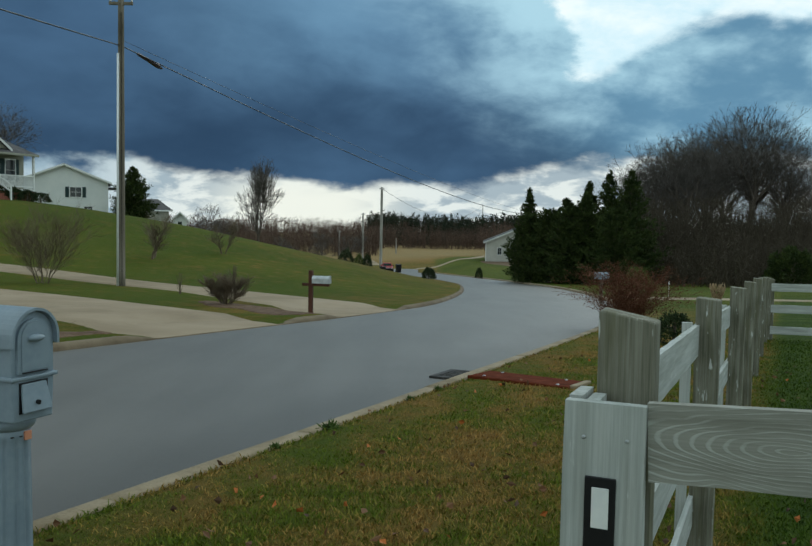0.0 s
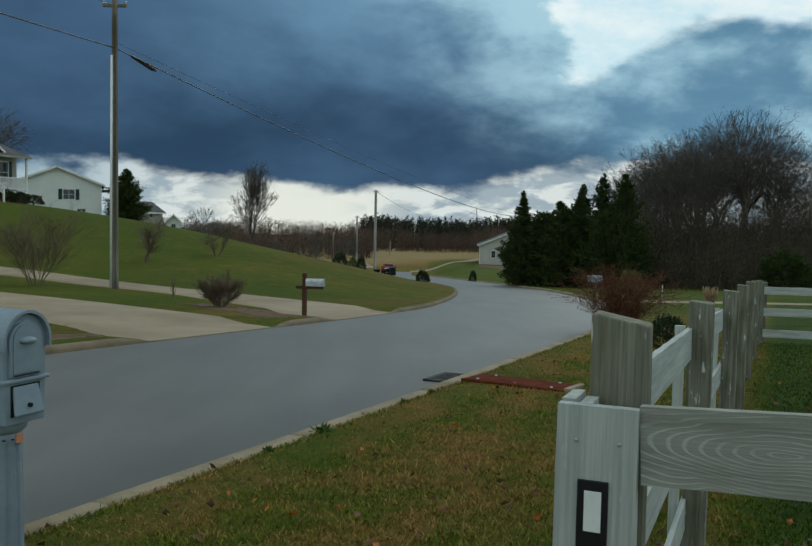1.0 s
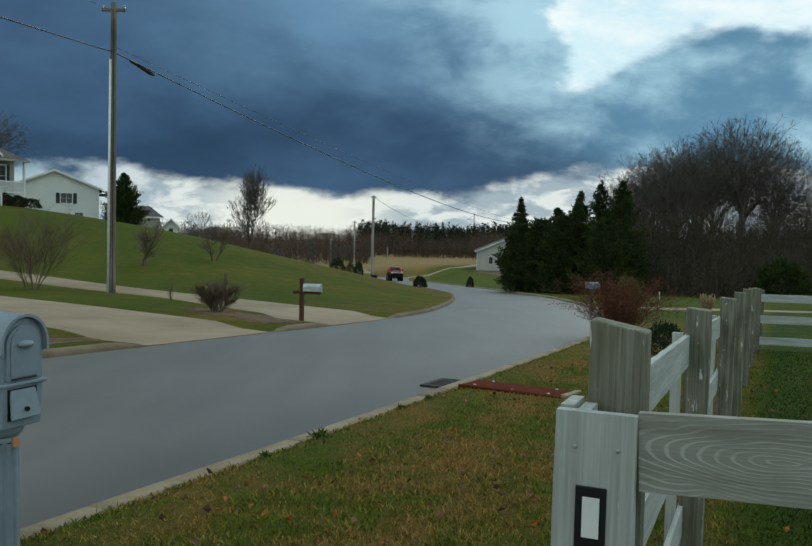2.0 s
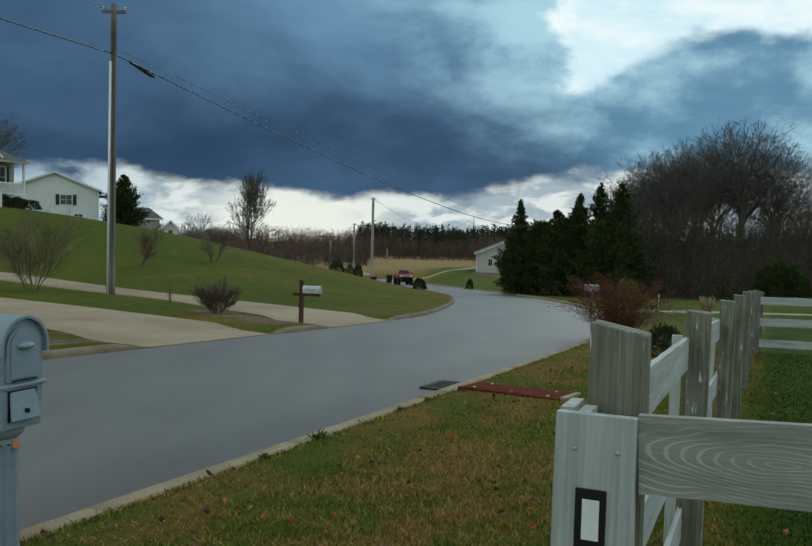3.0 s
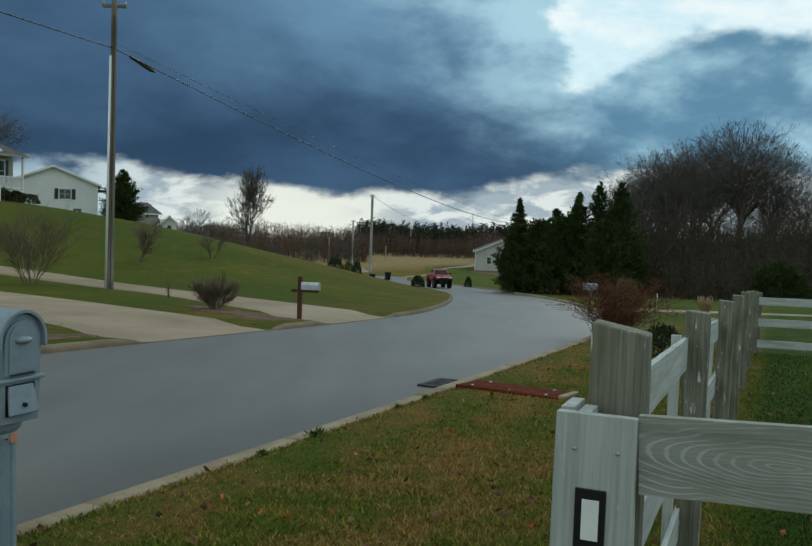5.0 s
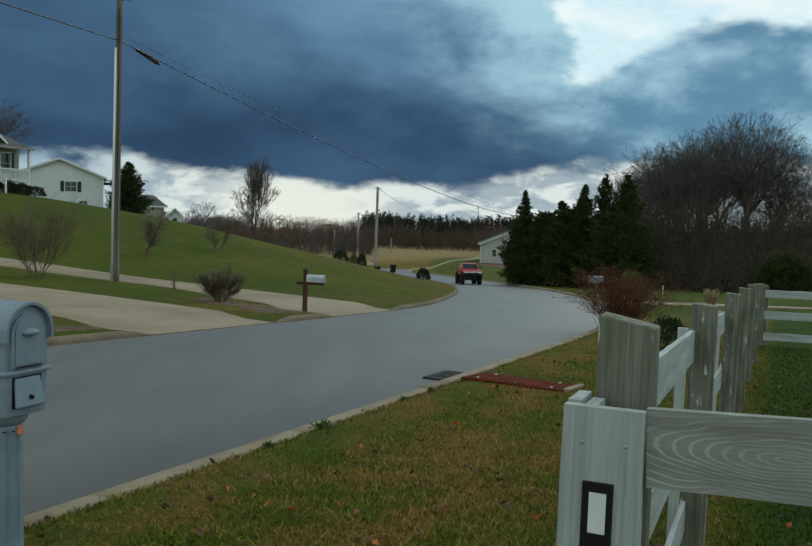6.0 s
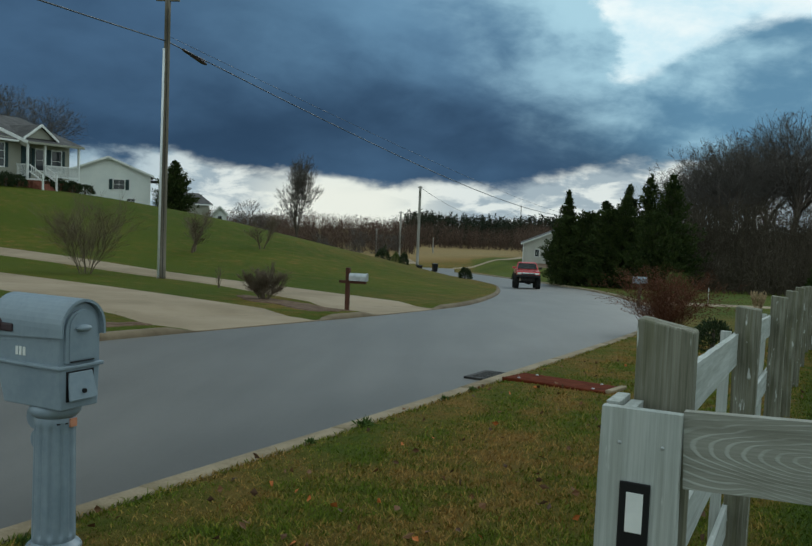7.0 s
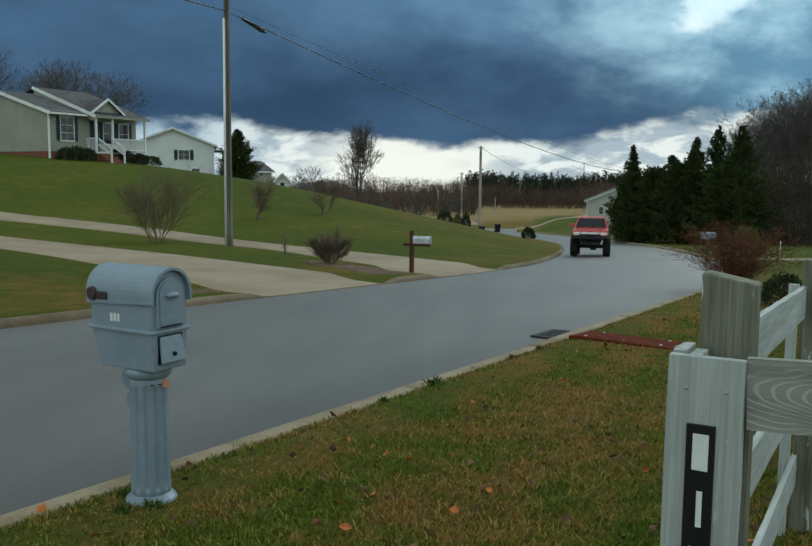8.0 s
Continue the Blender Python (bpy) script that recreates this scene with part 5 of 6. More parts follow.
def grow(trunk, twigs, p, d, length, r, level, rng, spread, lift, min_r=0.008):
    """A limb with side limbs that thin out into twigs."""
    n = 4 if level else 3
    where = trunk if r > 0.035 else twigs
    for i in range(n):
        q = p + d * (length / n)
        r1 = max(min_r, r * (1 - 0.13))
        where.stick(p, q, r, r1, 6 if r > 0.12 else (4 if r > 0.035 else 3))
        p, r = q, r1
        d = (d + rand_dir(rng) * 0.16 + Vector((0, 0, lift * 0.06))).normalized()
        if level and i >= (1 if level > 3 else 0):
            for _ in range(2 if level < 3 else 1):
                side = (d + rand_dir(rng) * spread + Vector((0, 0, lift * 0.25))).normalized()
                grow(trunk, twigs, p, side, length * rng.uniform(0.5, 0.72), r * rng.uniform(0.45, 0.62), level - 1, rng, spread, lift, min_r)
    if not level and min_r > 0.006:
        for _ in range(2):
            twigs.stick(p, p + (d + rand_dir(rng) * 0.8).normalized() * length * 0.6, r, min_r * 0.5, 3)
    if level:
        grow(trunk, twigs, p, (d + rand_dir(rng) * 0.3).normalized(), length * 0.7, r * 0.75, level - 1, rng, spread, lift, min_r)


def bough(tr, tw, p, d, L, r, level, rng, angle, lift, min_r):
    """A limb that forks again and again into fine twigs."""
    n = 3 if level > 2 else (2 if level else 1)
    for _ in range(n):
        q = p + d * (L / n)
        r1 = max(min_r, r * 0.88)
        (tr if r > 0.04 else tw).stick(p, q, r, r1, 6 if r > 0.10 else (4 if r > 0.04 else 3))
        p, r = q, r1
        d = (d + rand_dir(rng) * 0.13 + Vector((0, 0, lift * 0.05))).normalized()
        if level < 3 and rng.random() < 0.6:
            tw.leaf(p, (d + rand_dir(rng) * 0.9).normalized(), L * rng.uniform(0.4, 0.8), min_r * 0.8)
        if level > 2 and rng.random() < 0.8:
            e = (d * 0.7 + rand_dir(rng) * 0.8 + Vector((0, 0, lift * 0.15))).normalized()
            bough(tr, tw, p, e, L * rng.uniform(0.55, 0.80), r * rng.uniform(0.35, 0.5), level - 2, rng, angle, lift, min_r)
    if level == 0:
        for _ in range(4):
            tw.leaf(p - d * L * rng.uniform(0, 0.8), (d + rand_dir(rng) * 0.8).normalized(), L * rng.uniform(0.45, 0.85), min_r * 0.8)
        return
    side = (Matrix.Rotation(rng.uniform(0, 6.283), 3, d) @ d.orthogonal()).normalized()
    turns = 2 if rng.random() < 0.72 else 3
    for i in range(turns):
        s_ = Matrix.Rotation(2 * math.pi * i / turns + rng.uniform(-0.4, 0.4), 3, d) @ side
        a = angle * rng.uniform(0.55, 1.25)
        e = (d * math.cos(a) + s_ * math.sin(a) + Vector((0, 0, lift * 0.10))).normalized()
        bough(tr, tw, p, e, L * rng.uniform(0.70, 0.90), r * rng.uniform(0.60, 0.76), level - 1, rng, angle, lift, min_r)


def bare_tree_mesh(seed, height, r, angle=0.50, lift=0.5, level=6, min_r=0.014, stem=0.34, limbs=5, open_=0.55, reach=0.20):
    """A leafless tree: bole, rising limbs and a round crown of fine twigs; height is true."""
    rng = random.Random(seed)
    random.seed(seed)
    tr, tw = Mesh(), Mesh()
    p, d = Vector((0, 0, -0.3)), Vector((0, 0, 1))
    k, L = 5, height * stem
    for i in range(k):
        q = p + d * (L / k)
        tr.stick(p, q, r * (1.25 if i == 0 else 1) * (1 - 0.06 * i), r * (1 - 0.06 * (i + 1)), 8)
        p = q
        d = (d + rand_dir(rng) * 0.05 + Vector((0, 0, 0.1))).normalized()
    for i in range(limbs):
        a = 2 * math.pi * (i + rng.uniform(-0.3, 0.3)) / limbs
        o = open_ * rng.uniform(0.45, 1.25) if i else 0.08
        e = Vector((math.cos(a) * o, math.sin(a) * o, 1)).normalized()
        bough(tr, tw, p - Vector((0, 0, L * 0.25 * rng.random())), e, height * reach * rng.uniform(0.85, 1.1), r * 0.58, level, rng, angle, lift, min_r)
    top = np.percentile([v[2] for v in tw.v], 99.0)
    f = height / top
    for mm in (tr, tw):
        mm.v = [(x * f, y * f, z * f) for x, y, z in mm.v]
    return tr.mesh("trunk", BARK), tw.mesh("crown", GREYTWIG)


def plant(name, meshes, m, label, category, group=""):
    root = empty(name, m, label, category, group)
    for pname, me in meshes:
        ob = new(pname, me)
        ob.parent = root
    return root


def scaled(x, y, s, turn, dz=0.0):
    return Matrix.Translation((x, y, float(ground(x, y)) + dz)) @ pose(0, 0, 0, 0, 0, turn) @ Matrix.Diagonal((*(s if isinstance(s, tuple) else (s, s, s)), 1))


rng = random.Random(21)
TREES = [bare_tree_mesh(q, 15, 0.24, 0.44, 0.18, 5, 0.0125, 0.47, 7, 0.80, 0.135) for q in (3, 8, 14)]
# tall bare wood to the right: x, y, height
spots = [(23.6, 88, 11.6), (25.2, 86, 12.9), (27.0, 83, 13.9), (28.2, 90, 14.6), (29.6, 85, 14.6), (31.4, 89, 15.9), (33.2, 84, 16.8), (35.2, 88, 16.6), (36.8, 84, 15.2), (31.0, 97, 15.2), (27.5, 96, 13.6), (35.5, 97, 15.6), (38.8, 89, 12.2)]
for i, (x, y, h) in enumerate(spots):
    t, c = TREES[i % 3]
    plant("bare_tree", (("trunk", t), ("crown", c)), scaled(x, y, (h / 15 * 0.92, h / 15 * 0.92, h / 15), rng.uniform(0, 360), -0.2), "tall leafless tree at the edge of the wood", "tree", "wood on the right of the lawn")
for i, (x, y, h) in enumerate([(41.5, 80, 11.2), (44, 76, 11.0), (40, 84, 10.6)]):
    t, c = TREES[(i + 1) % 3]
    plant("bare_tree", (("trunk", t), ("crown", c)), scaled(x, y, h / 15, rng.uniform(0, 360), -0.2), "leafless tree in the brown thicket", "tree", "wood on the right of the lawn")
# bare trees behind the porch house and across the hill
for i, (x, y, h) in enumerate([(-40.6, 77, 9.8), (-46.5, 84, 10.6), (-52, 82, 11.6), (-43.2, 92, 11.0)]):
    t, c = TREES[i % 3]
    plant("bare_tree", (("trunk", t), ("crown", c)), scaled(x, y, h / 15, rng.uniform(0, 360), -0.2), "leafless tree rising behind the porch house", "tree", "trees behind the houses")
col_t, col_c = bare_tree_mesh(31, 8.2, 0.15, 0.24, 1.2, 5, 0.014, 0.12, 5, 0.20)
plant("bare_tree", (("trunk", col_t), ("crown", col_c)), scaled(-14.9, 88, (0.9, 0.9, 1.0), 40, -0.2), "narrow upright leafless tree on the slope", "tree")
THIN = [bare_tree_mesh(q, 8, 0.12, 0.38, 0.6, 4, 0.018, 0.28, 4, 0.40) for q in (41, 42)]
for i, (x, y, h, a) in enumerate(((-27.2, 118, 7.2, 10), (-24.8, 119, 6.2, 100), (-10.5, 150, 5.6, 33), (-15.5, 160, 6.2, 77), (-20, 140, 5.4, 140), (-17.5, 128, 4.6, 60), (-12.6, 124, 4.2, 20), (-8.4, 158, 5.8, 200), (-30.5, 130, 5.4, 250))):
    t, c = THIN[i % 2]
    plant("bare_tree", (("trunk", t), ("crown", c)), scaled(x, y, h / 8, a, -0.2), "thin far leafless tree beyond the hill", "tree", "far trees beyond the hill")


def shrub_meshes(seed, height, width, stems, level, lean=0.5, min_r=0.004, leafy=0, leaf=(0.05, 0.016), r0=0.018):
    """Many stems from one base, with or without leaves."""
    rng = random.Random(seed)
    tr, tw, lf = Mesh(), Mesh(), Mesh()
    for i in range(stems):
        a = 2 * math.pi * (i + rng.random()) / stems
        d = Vector((math.cos(a) * lean * rng.uniform(0.3, 1), math.sin(a) * lean * rng.uniform(0.3, 1), 1)).normalized()
        grow(tr, tw, Vector((math.cos(a) * width * 0.06, math.sin(a) * width * 0.06, -0.05)), d, height * rng.uniform(0.38, 0.5), r0 * rng.uniform(0.7, 1.2), level, rng, 0.55, 0.6, min_r)
    if leafy:
        n = len(tw.v) // 6
        for _ in range(leafy):
            b = 6 * rng.randrange(n)
            p = Vector(tw.v[b]).lerp(Vector(tw.v[b + 3]), rng.random())
            lf.leaf(p, rand_dir(rng, 0.4), leaf[0] * rng.uniform(0.6, 1.4), leaf[1] * rng.uniform(0.7, 1.3))
    return tr, tw, lf


def bare_shrub(seed, x, y, height, width, stems, level, label, mat=TWIG, **kw):
    tr, tw, lf = shrub_meshes(seed, height, width, stems, level, **kw)
    zs = max((v[2] for v in tw.v), default=height)
    k = height / zs
    b = len(tr.v)
    tr.f += [tuple(i + b for i in f) for f in tw.f]
    tr.v += tw.v
    pieces = [("crown", tr.mesh("crown", mat))]
    if lf.v:
        pieces.append(("foliage", lf.mesh("foliage", kw.get("leafmat", REDTWIG))))
    xs_ = [abs(v[0]) for v in tr.v]
    kw_ = width / 2 / (np.percentile(xs_, 97) + 1e-6)
    return plant("shrub", pieces, scaled(x, y, (kw_, kw_, k), 0), label, "shrub")


bare_shrub(5, -12.6, 30.6, 3.25, 2.5, 9, 3, "leafless many-stemmed shrub on the lawn between the drives", lean=0.42, min_r=0.0022, r0=0.017)
bare_shrub(6, -4.6, 23.3, 1.05, 1.05, 9, 3, "low leafless brown bush beside a concrete drive", lean=0.7, min_r=0.004, r0=0.022)
bare_shrub(7, -12.2, 42.0, 2.3, 2.3, 2, 3, "small leafless tree on the green slope", lean=0.3, min_r=0.003, r0=0.04)
bare_shrub(8, -9.7, 46.8, 2.0, 1.7, 2, 3, "small leafless tree on the green slope", lean=0.3, min_r=0.003, r0=0.04)
bare_shrub(9, -6.98, 27.7, 0.7, 0.25, 2, 1, "thin bare sapling in the grass", lean=0.15)


def russet_bush(x, y, w, h):
    """Wispy arching stems with thin side twigs and small russet leaves, open at the edges."""
    rng = random.Random(12)
    random.seed(12)
    st, lf = Mesh(), Mesh()
    for i in range(230):
        a = rng.uniform(0, 6.283)
        out = min(0.68, abs(rng.gauss(0.0, 0.50)))
        p = Vector((rng.gauss(0, w * 0.07), rng.gauss(0, w * 0.07), -0.05))
        d = Vector((math.cos(a) * out, math.sin(a) * out, 1)).normalized()
        L, r = h * rng.uniform(0.75, 1.12) * (1 + 0.12 * out), 0.007
        for k in range(6):
            q = p + d * (L / 6)
            st.stick(p, q, r, r * 0.8, 3)
            p, r = q, r * 0.8
            d = (d + rand_dir(rng) * 0.16 + Vector((math.cos(a), math.sin(a), -0.35)) * 0.10 * out).normalized()
            if k > 0:
                for _ in range(4):
                    e = (d + rand_dir(rng) * 0.8).normalized()
                    tl = L * rng.uniform(0.08, 0.22)
                    st.leaf(p, e, tl, 0.0028)
                    for _ in range(3):
                        if rng.random() < 0.75:
                            lf.leaf(p + e * tl * rng.uniform(0.3, 1.0), rand_dir(rng, 0.3), rng.uniform(0.022, 0.050), rng.uniform(0.006, 0.012))
    top = max(v[2] for v in st.v)
    wide = 2 * float(np.percentile([abs(v[0]) for v in st.v], 96))
    for mm in (st, lf):
        mm.v = [(u * w / wide, v * w / wide, t * h / top) for u, v, t in mm.v]
    plant("shrub", (("crown", st.mesh("crown", REDTWIG)), ("foliage", lf.mesh("foliage", REDTWIG))), scaled(x, y, 1.0, 0), "red-brown twiggy bush with russet leaves beside the kerb", "shrub")


russet_bush(4.98, 19.0, 1.85, 1.55)


def clump_bush(name, x, y, w, h, n, mat, label, leaf=0.10, seed=1, dz=0.0, tall=1.0):
    """A dense evergreen bush: short stem and a shell of leafy sprays with an uneven outline."""
    rng = random.Random(seed)
    random.seed(seed)
    m, st = Mesh(), Mesh()
    st.stick(Vector((0, 0, -0.1)), Vector((0, 0, h * 0.7)), w * 0.05, w * 0.02, 6)
    for _ in range(n):
        d = rand_dir(rng)
        d.z = abs(d.z) * 1.0 - 0.15
        lump = 0.86 + 0.2 * noise.noise(d * 2.6 + Vector((seed, 0, 0)))
        rr = lump * rng.uniform(0.55, 1.0) ** 0.5
        p = Vector((d.x * w / 2 * rr, d.y * w / 2 * rr, h * (0.06 + 0.94 * max(0.0, d.z + 0.15) * rr)))
        m.leaf(p, (d + rand_dir(rng) * 0.7 + Vector((0, 0, 0.3))).normalized(), leaf * rng.uniform(0.6, 1.5), leaf * 0.26)
    root = plant(name, (("stem", st.mesh("stem", BARK)), ("foliage", m.mesh("foliage", mat))), scaled(x, y, 1.0, 0, dz), label, "bush")
    return root


clump_bush("bush", 4.75, 14.9, 0.90, 0.58, 2600, SHRUB, "small dark round bush by the fence", 0.05, 3)
clump_bush("bush", 2.15, 75.0, 1.35, 1.15, 1800, SHRUB, "dark clipped round bush at the bend", 0.12, 4)
clump_bush("bush", 7.55, 87.0, 0.80, 1.15, 1200, SHRUB, "dark upright clipped bush by the far lawn", 0.10, 5)
clump_bush("bush", 28.6, 63.5, 4.6, 3.4, 6000, CEDAR, "large dark evergreen bush at the wood's edge", 0.22, 6)
clump_bush("bush", 11.0, 40.5, 1.6, 1.5, 2200, LIME, "yellow-green bush behind the russet bush", 0.12, 7)
clump_bush("bush", -9.6, 141, 3.2, 3.7, 1500, SHRUB, "dark rounded bush beside the far street", 0.25, 8)
clump_bush("bush", -7.2, 135, 2.0, 3.0, 1200, LIME, "yellow-green bush beside the far street", 0.22, 9)
clump_bush("bush", -5.8, 133, 1.7, 3.3, 1200, SHRUB, "dark bush beside a far pole", 0.22, 10)
for i in range(3):
    clump_bush("bush", -27.25 + 0.45 * i, 51.75 + 0.55 * i, 1.25, 0.85 + 0.12 * (i % 2), 900, SHRUB, "dark foundation bush before the porch house", 0.12, 20 + i)
for i in range(4):
    clump_bush("bush", -25.6 + 0.55 * i, 55.0 + 0.75 * i, 1.4, 0.95 - 0.08 * i, 900, SHRUB, "dark low bush below the porch rail", 0.12, 27 + i)


def cedar_meshes(seed, h, r, boughs, base=0.03, point=1.0, shoulder=0.55):
    """An evergreen: bole, rising boughs of uneven reach, each hung with many sprays, and thin spires on top."""
    rng = random.Random(seed)
    random.seed(seed)
    tr, fo = Mesh(), Mesh()
    tr.stick(Vector((0, 0, -0.3)), Vector((0, 0, h * 0.95)), r * 0.07, 0.01, 7)
    for _ in range(boughs):
        f = rng.random() ** 1.1
        z = h * (base + (0.97 - base) * f)
        a = rng.uniform(0, 6.283)
        lump = 0.95 + 0.45 * noise.noise(Vector((math.cos(a) * 1.3, math.sin(a) * 1.3, z * 0.75 + seed * 3.1)))
        reach = r * (shoulder + (1 - shoulder) * min(1, f * 4)) * (1 - f) ** point * lump * rng.choice((0.55, 0.8, 0.95, 1.0, 1.12)) + 0.10
        up = rng.uniform(0.15, 0.65) + 0.5 * f
        out = Vector((math.cos(a), math.sin(a), up)).normalized()
        p0 = Vector((0, 0, z))
        tip = p0 + out * reach
        if f < 0.85:
            tr.stick(p0, p0.lerp(tip, 0.85), 0.02, 0.006, 3)
        n = max(3, int(3 + 6 * reach))
        for i in range(n):
            g = 0.30 + 0.70 * (i + rng.random()) / n
            q = p0.lerp(tip, g) + rand_dir(rng) * (0.16 * reach * (1.15 - g) + 0.04)
            for _ in range(4):
                d = (out * 0.8 + rand_dir(rng) * 0.75 + Vector((0, 0, 0.35))).normalized()
                fo.leaf(q, d, rng.uniform(0.14, 0.40) * (1.1 - 0.45 * f), rng.uniform(0.022, 0.050))
    # dense shaded heart
    for _ in range(boughs * 5):
        f = rng.random() ** 1.2
        a, rr = rng.uniform(0, 6.283), 0.55 * r * (1 - f) ** point * rng.random() ** 0.5
        fo.leaf(Vector((math.cos(a) * rr, math.sin(a) * rr, h * (base + 0.9 * f))), rand_dir(rng, 0.5), rng.uniform(0.25, 0.5) * (1.05 - 0.7 * f), rng.uniform(0.06, 0.11) * (1.05 - 0.7 * f))
    for _ in range(26):
        fo.leaf(Vector((rng.gauss(0, 0.05), rng.gauss(0, 0.05), h * rng.uniform(0.90, 0.99))), rand_dir(rng, 2.2), rng.uniform(0.12, 0.3), 0.025)
    return tr.mesh("trunk", BARK), fo.mesh("crown", CEDAR)


# x, y, height, radius, taper, width of the foot
cedars = [(10.9, 76.0, 8.0, 2.5, 0.85, 0.8), (10.7, 73.6, 5.5, 2.1, 0.42, 0.9), (12.1, 72.0, 5.8, 2.3, 0.42, 0.9), (13.4, 70.0, 6.0, 2.3, 0.45, 0.9), (14.5, 69.5, 7.2, 2.6, 0.62, 0.85),
          (15.2, 71.5, 8.3, 2.9, 0.72, 0.85), (16.6, 70.5, 9.1, 3.1, 0.75, 0.85), (18.1, 69.5, 9.1, 3.3, 0.66, 0.85), (18.4, 72.0, 7.4, 2.8, 0.6, 0.85), (16.4, 67.2, 5.6, 2.5, 0.45, 0.9), (13.6, 73.0, 7.0, 2.6, 0.6, 0.85)]
for i, (x, y, h, r, pt, sh) in enumerate(cedars):
    t, c = cedar_meshes(40 + i, h * 1.03, r * 1.05, 400, 0.02, pt + (0.22 if pt > 0.55 else 0.0), sh)
    plant("cedar_tree", (("trunk", t), ("crown", c)), scaled(x, y, 1.0, 0), "dark green evergreen cedar in a dense row", "tree", "row of cedars at the bend")
t, c = cedar_meshes(60, 5.8, 2.9, 420, 0.02, 0.85, 0.9)
plant("spruce_tree", (("trunk", t), ("crown", c)), scaled(-28.6, 91, 1.0, 0, -0.2), "dark conical evergreen beside the white house", "tree")


def thicket(name, x0, x1, y0, y1, count, h0, h1, mat, label, seed, leaves=0, leafmat=None, follow=0.0):
    """Brush nobody could count: stems, twigs and brown leaves."""
    rng = random.Random(seed)
    m = Mesh()
    xs_ = np.array([rng.uniform(x0, x1) for _ in range(count)])
    ys_ = np.array([rng.uniform(y0, y1) for _ in range(count)]) - follow * (xs_ - x0)
    zs_ = ground(xs_, ys_)
    for x, y, z in zip(xs_, ys_, zs_):
        h = rng.uniform(h0, h1) * (0.95 + 0.22 * noise.noise(Vector((x * 0.25, y * 0.25, 1))))
        p = Vector((x, y, z - 0.1))
        tip = p + Vector((rng.gauss(0, 0.12) * h, rng.gauss(0, 0.12) * h, h))
        m.stick(p, tip, 0.012 + 0.004 * h, 0.005, 3)
        for _ in range(10):
            f = rng.uniform(0.2, 0.98)
            m.leaf(p.lerp(tip, f), rand_dir(rng, 0.8), h * 0.30 * (1.25 - f), 0.014)
        for _ in range(leaves):
            q = p.lerp(tip, rng.uniform(0.05, 0.95)) + rand_dir(rng) * h * 0.16
            m.leaf(q, rand_dir(rng), rng.uniform(0.12, 0.4), rng.uniform(0.012, 0.03))
    ob = new(name, m.mesh(name, mat))
    return tagged(ob, label, "brush", kind="stuff")


thicket("thicket", 20.0, 62.0, 76.0, 88.0, 3000, 6.7, 8.5, THICKET, "dense brown leafless brush under the tall trees", 70, 16, follow=0.30)
thicket("thicket", 21.0, 60.0, 66.0, 74.0, 1100, 2.0, 5.5, THICKET, "lower brown brush at the edge of the lawn", 71, 14, follow=0.28)


def far_wood(name, rows, mat, label, seed, spiky=False):
    rng = random.Random(seed)
    m = Mesh()
    for x0, x1, y0, y1, n, h0, h1 in rows:
        xs_ = np.array([rng.uniform(x0, x1) for _ in range(n)])
        ys_ = np.array([rng.uniform(y0, y1) for _ in range(n)])
        for x, y, z in zip(xs_, ys_, ground(xs_, ys_)):
            h = rng.uniform(h0, h1) * (0.85 + 0.4 * noise.noise(Vector((x * 0.05, y * 0.05, 2))))
            p = Vector((x, y, z - 0.3))
            m.stick(p, p + Vector((rng.gauss(0, 0.03) * h, 0, h * 0.9)), 0.09, 0.02, 4)
            for k in range(50 if not spiky else 70):
                f = rng.uniform(0.0, 1.0)
                if spiky:
                    reach = h * 0.20 * (1.05 - f)
                    q = p + Vector((rng.gauss(0, 0.5) * reach, rng.gauss(0, 0.5) * reach, h * f))
                    m.leaf(q, (rand_dir(rng) + Vector((0, 0, 0.2))).normalized(), h * 0.09, h * 0.018)
                else:
                    q = p + Vector((rng.gauss(0, 0.10) * h, rng.gauss(0, 0.10) * h, h * f * 0.8))
                    d = rand_dir(rng, 1.1)
                    if k % 9:
                        m.leaf(q, d, h * rng.uniform(0.08, 0.22), h * 0.006)
                    else:
                        m.stick(q, q + d * h * rng.uniform(0.15, 0.3), 0.03, 0.008, 3)
    return tagged(new(name, m.mesh(name, mat)), label, "woodland", kind="stuff")


far_wood("far_wood", ((-150, 30, 225, 262, 1000, 6.4, 9.2), (-180, -10, 270, 330, 550, 8, 10.5), (-10, 160, 270, 330, 450, 10, 13), (20, 120, 190, 230, 520, 8, 11), (-120, -32, 165, 215, 420, 5, 7.6), (-36, -6, 172, 215, 330, 4.2, 6.8), (-200, 40, 400, 455, 420, 8, 11)), FARWOOD, "far belt of brown leafless woodland across the valley", 80)
far_wood("far_pines", ((-12, 70, 262, 300, 800, 8.5, 11.5), (60, 160, 240, 330, 260, 9, 13)), PINE, "far dark pines along the ridge", 81, True)

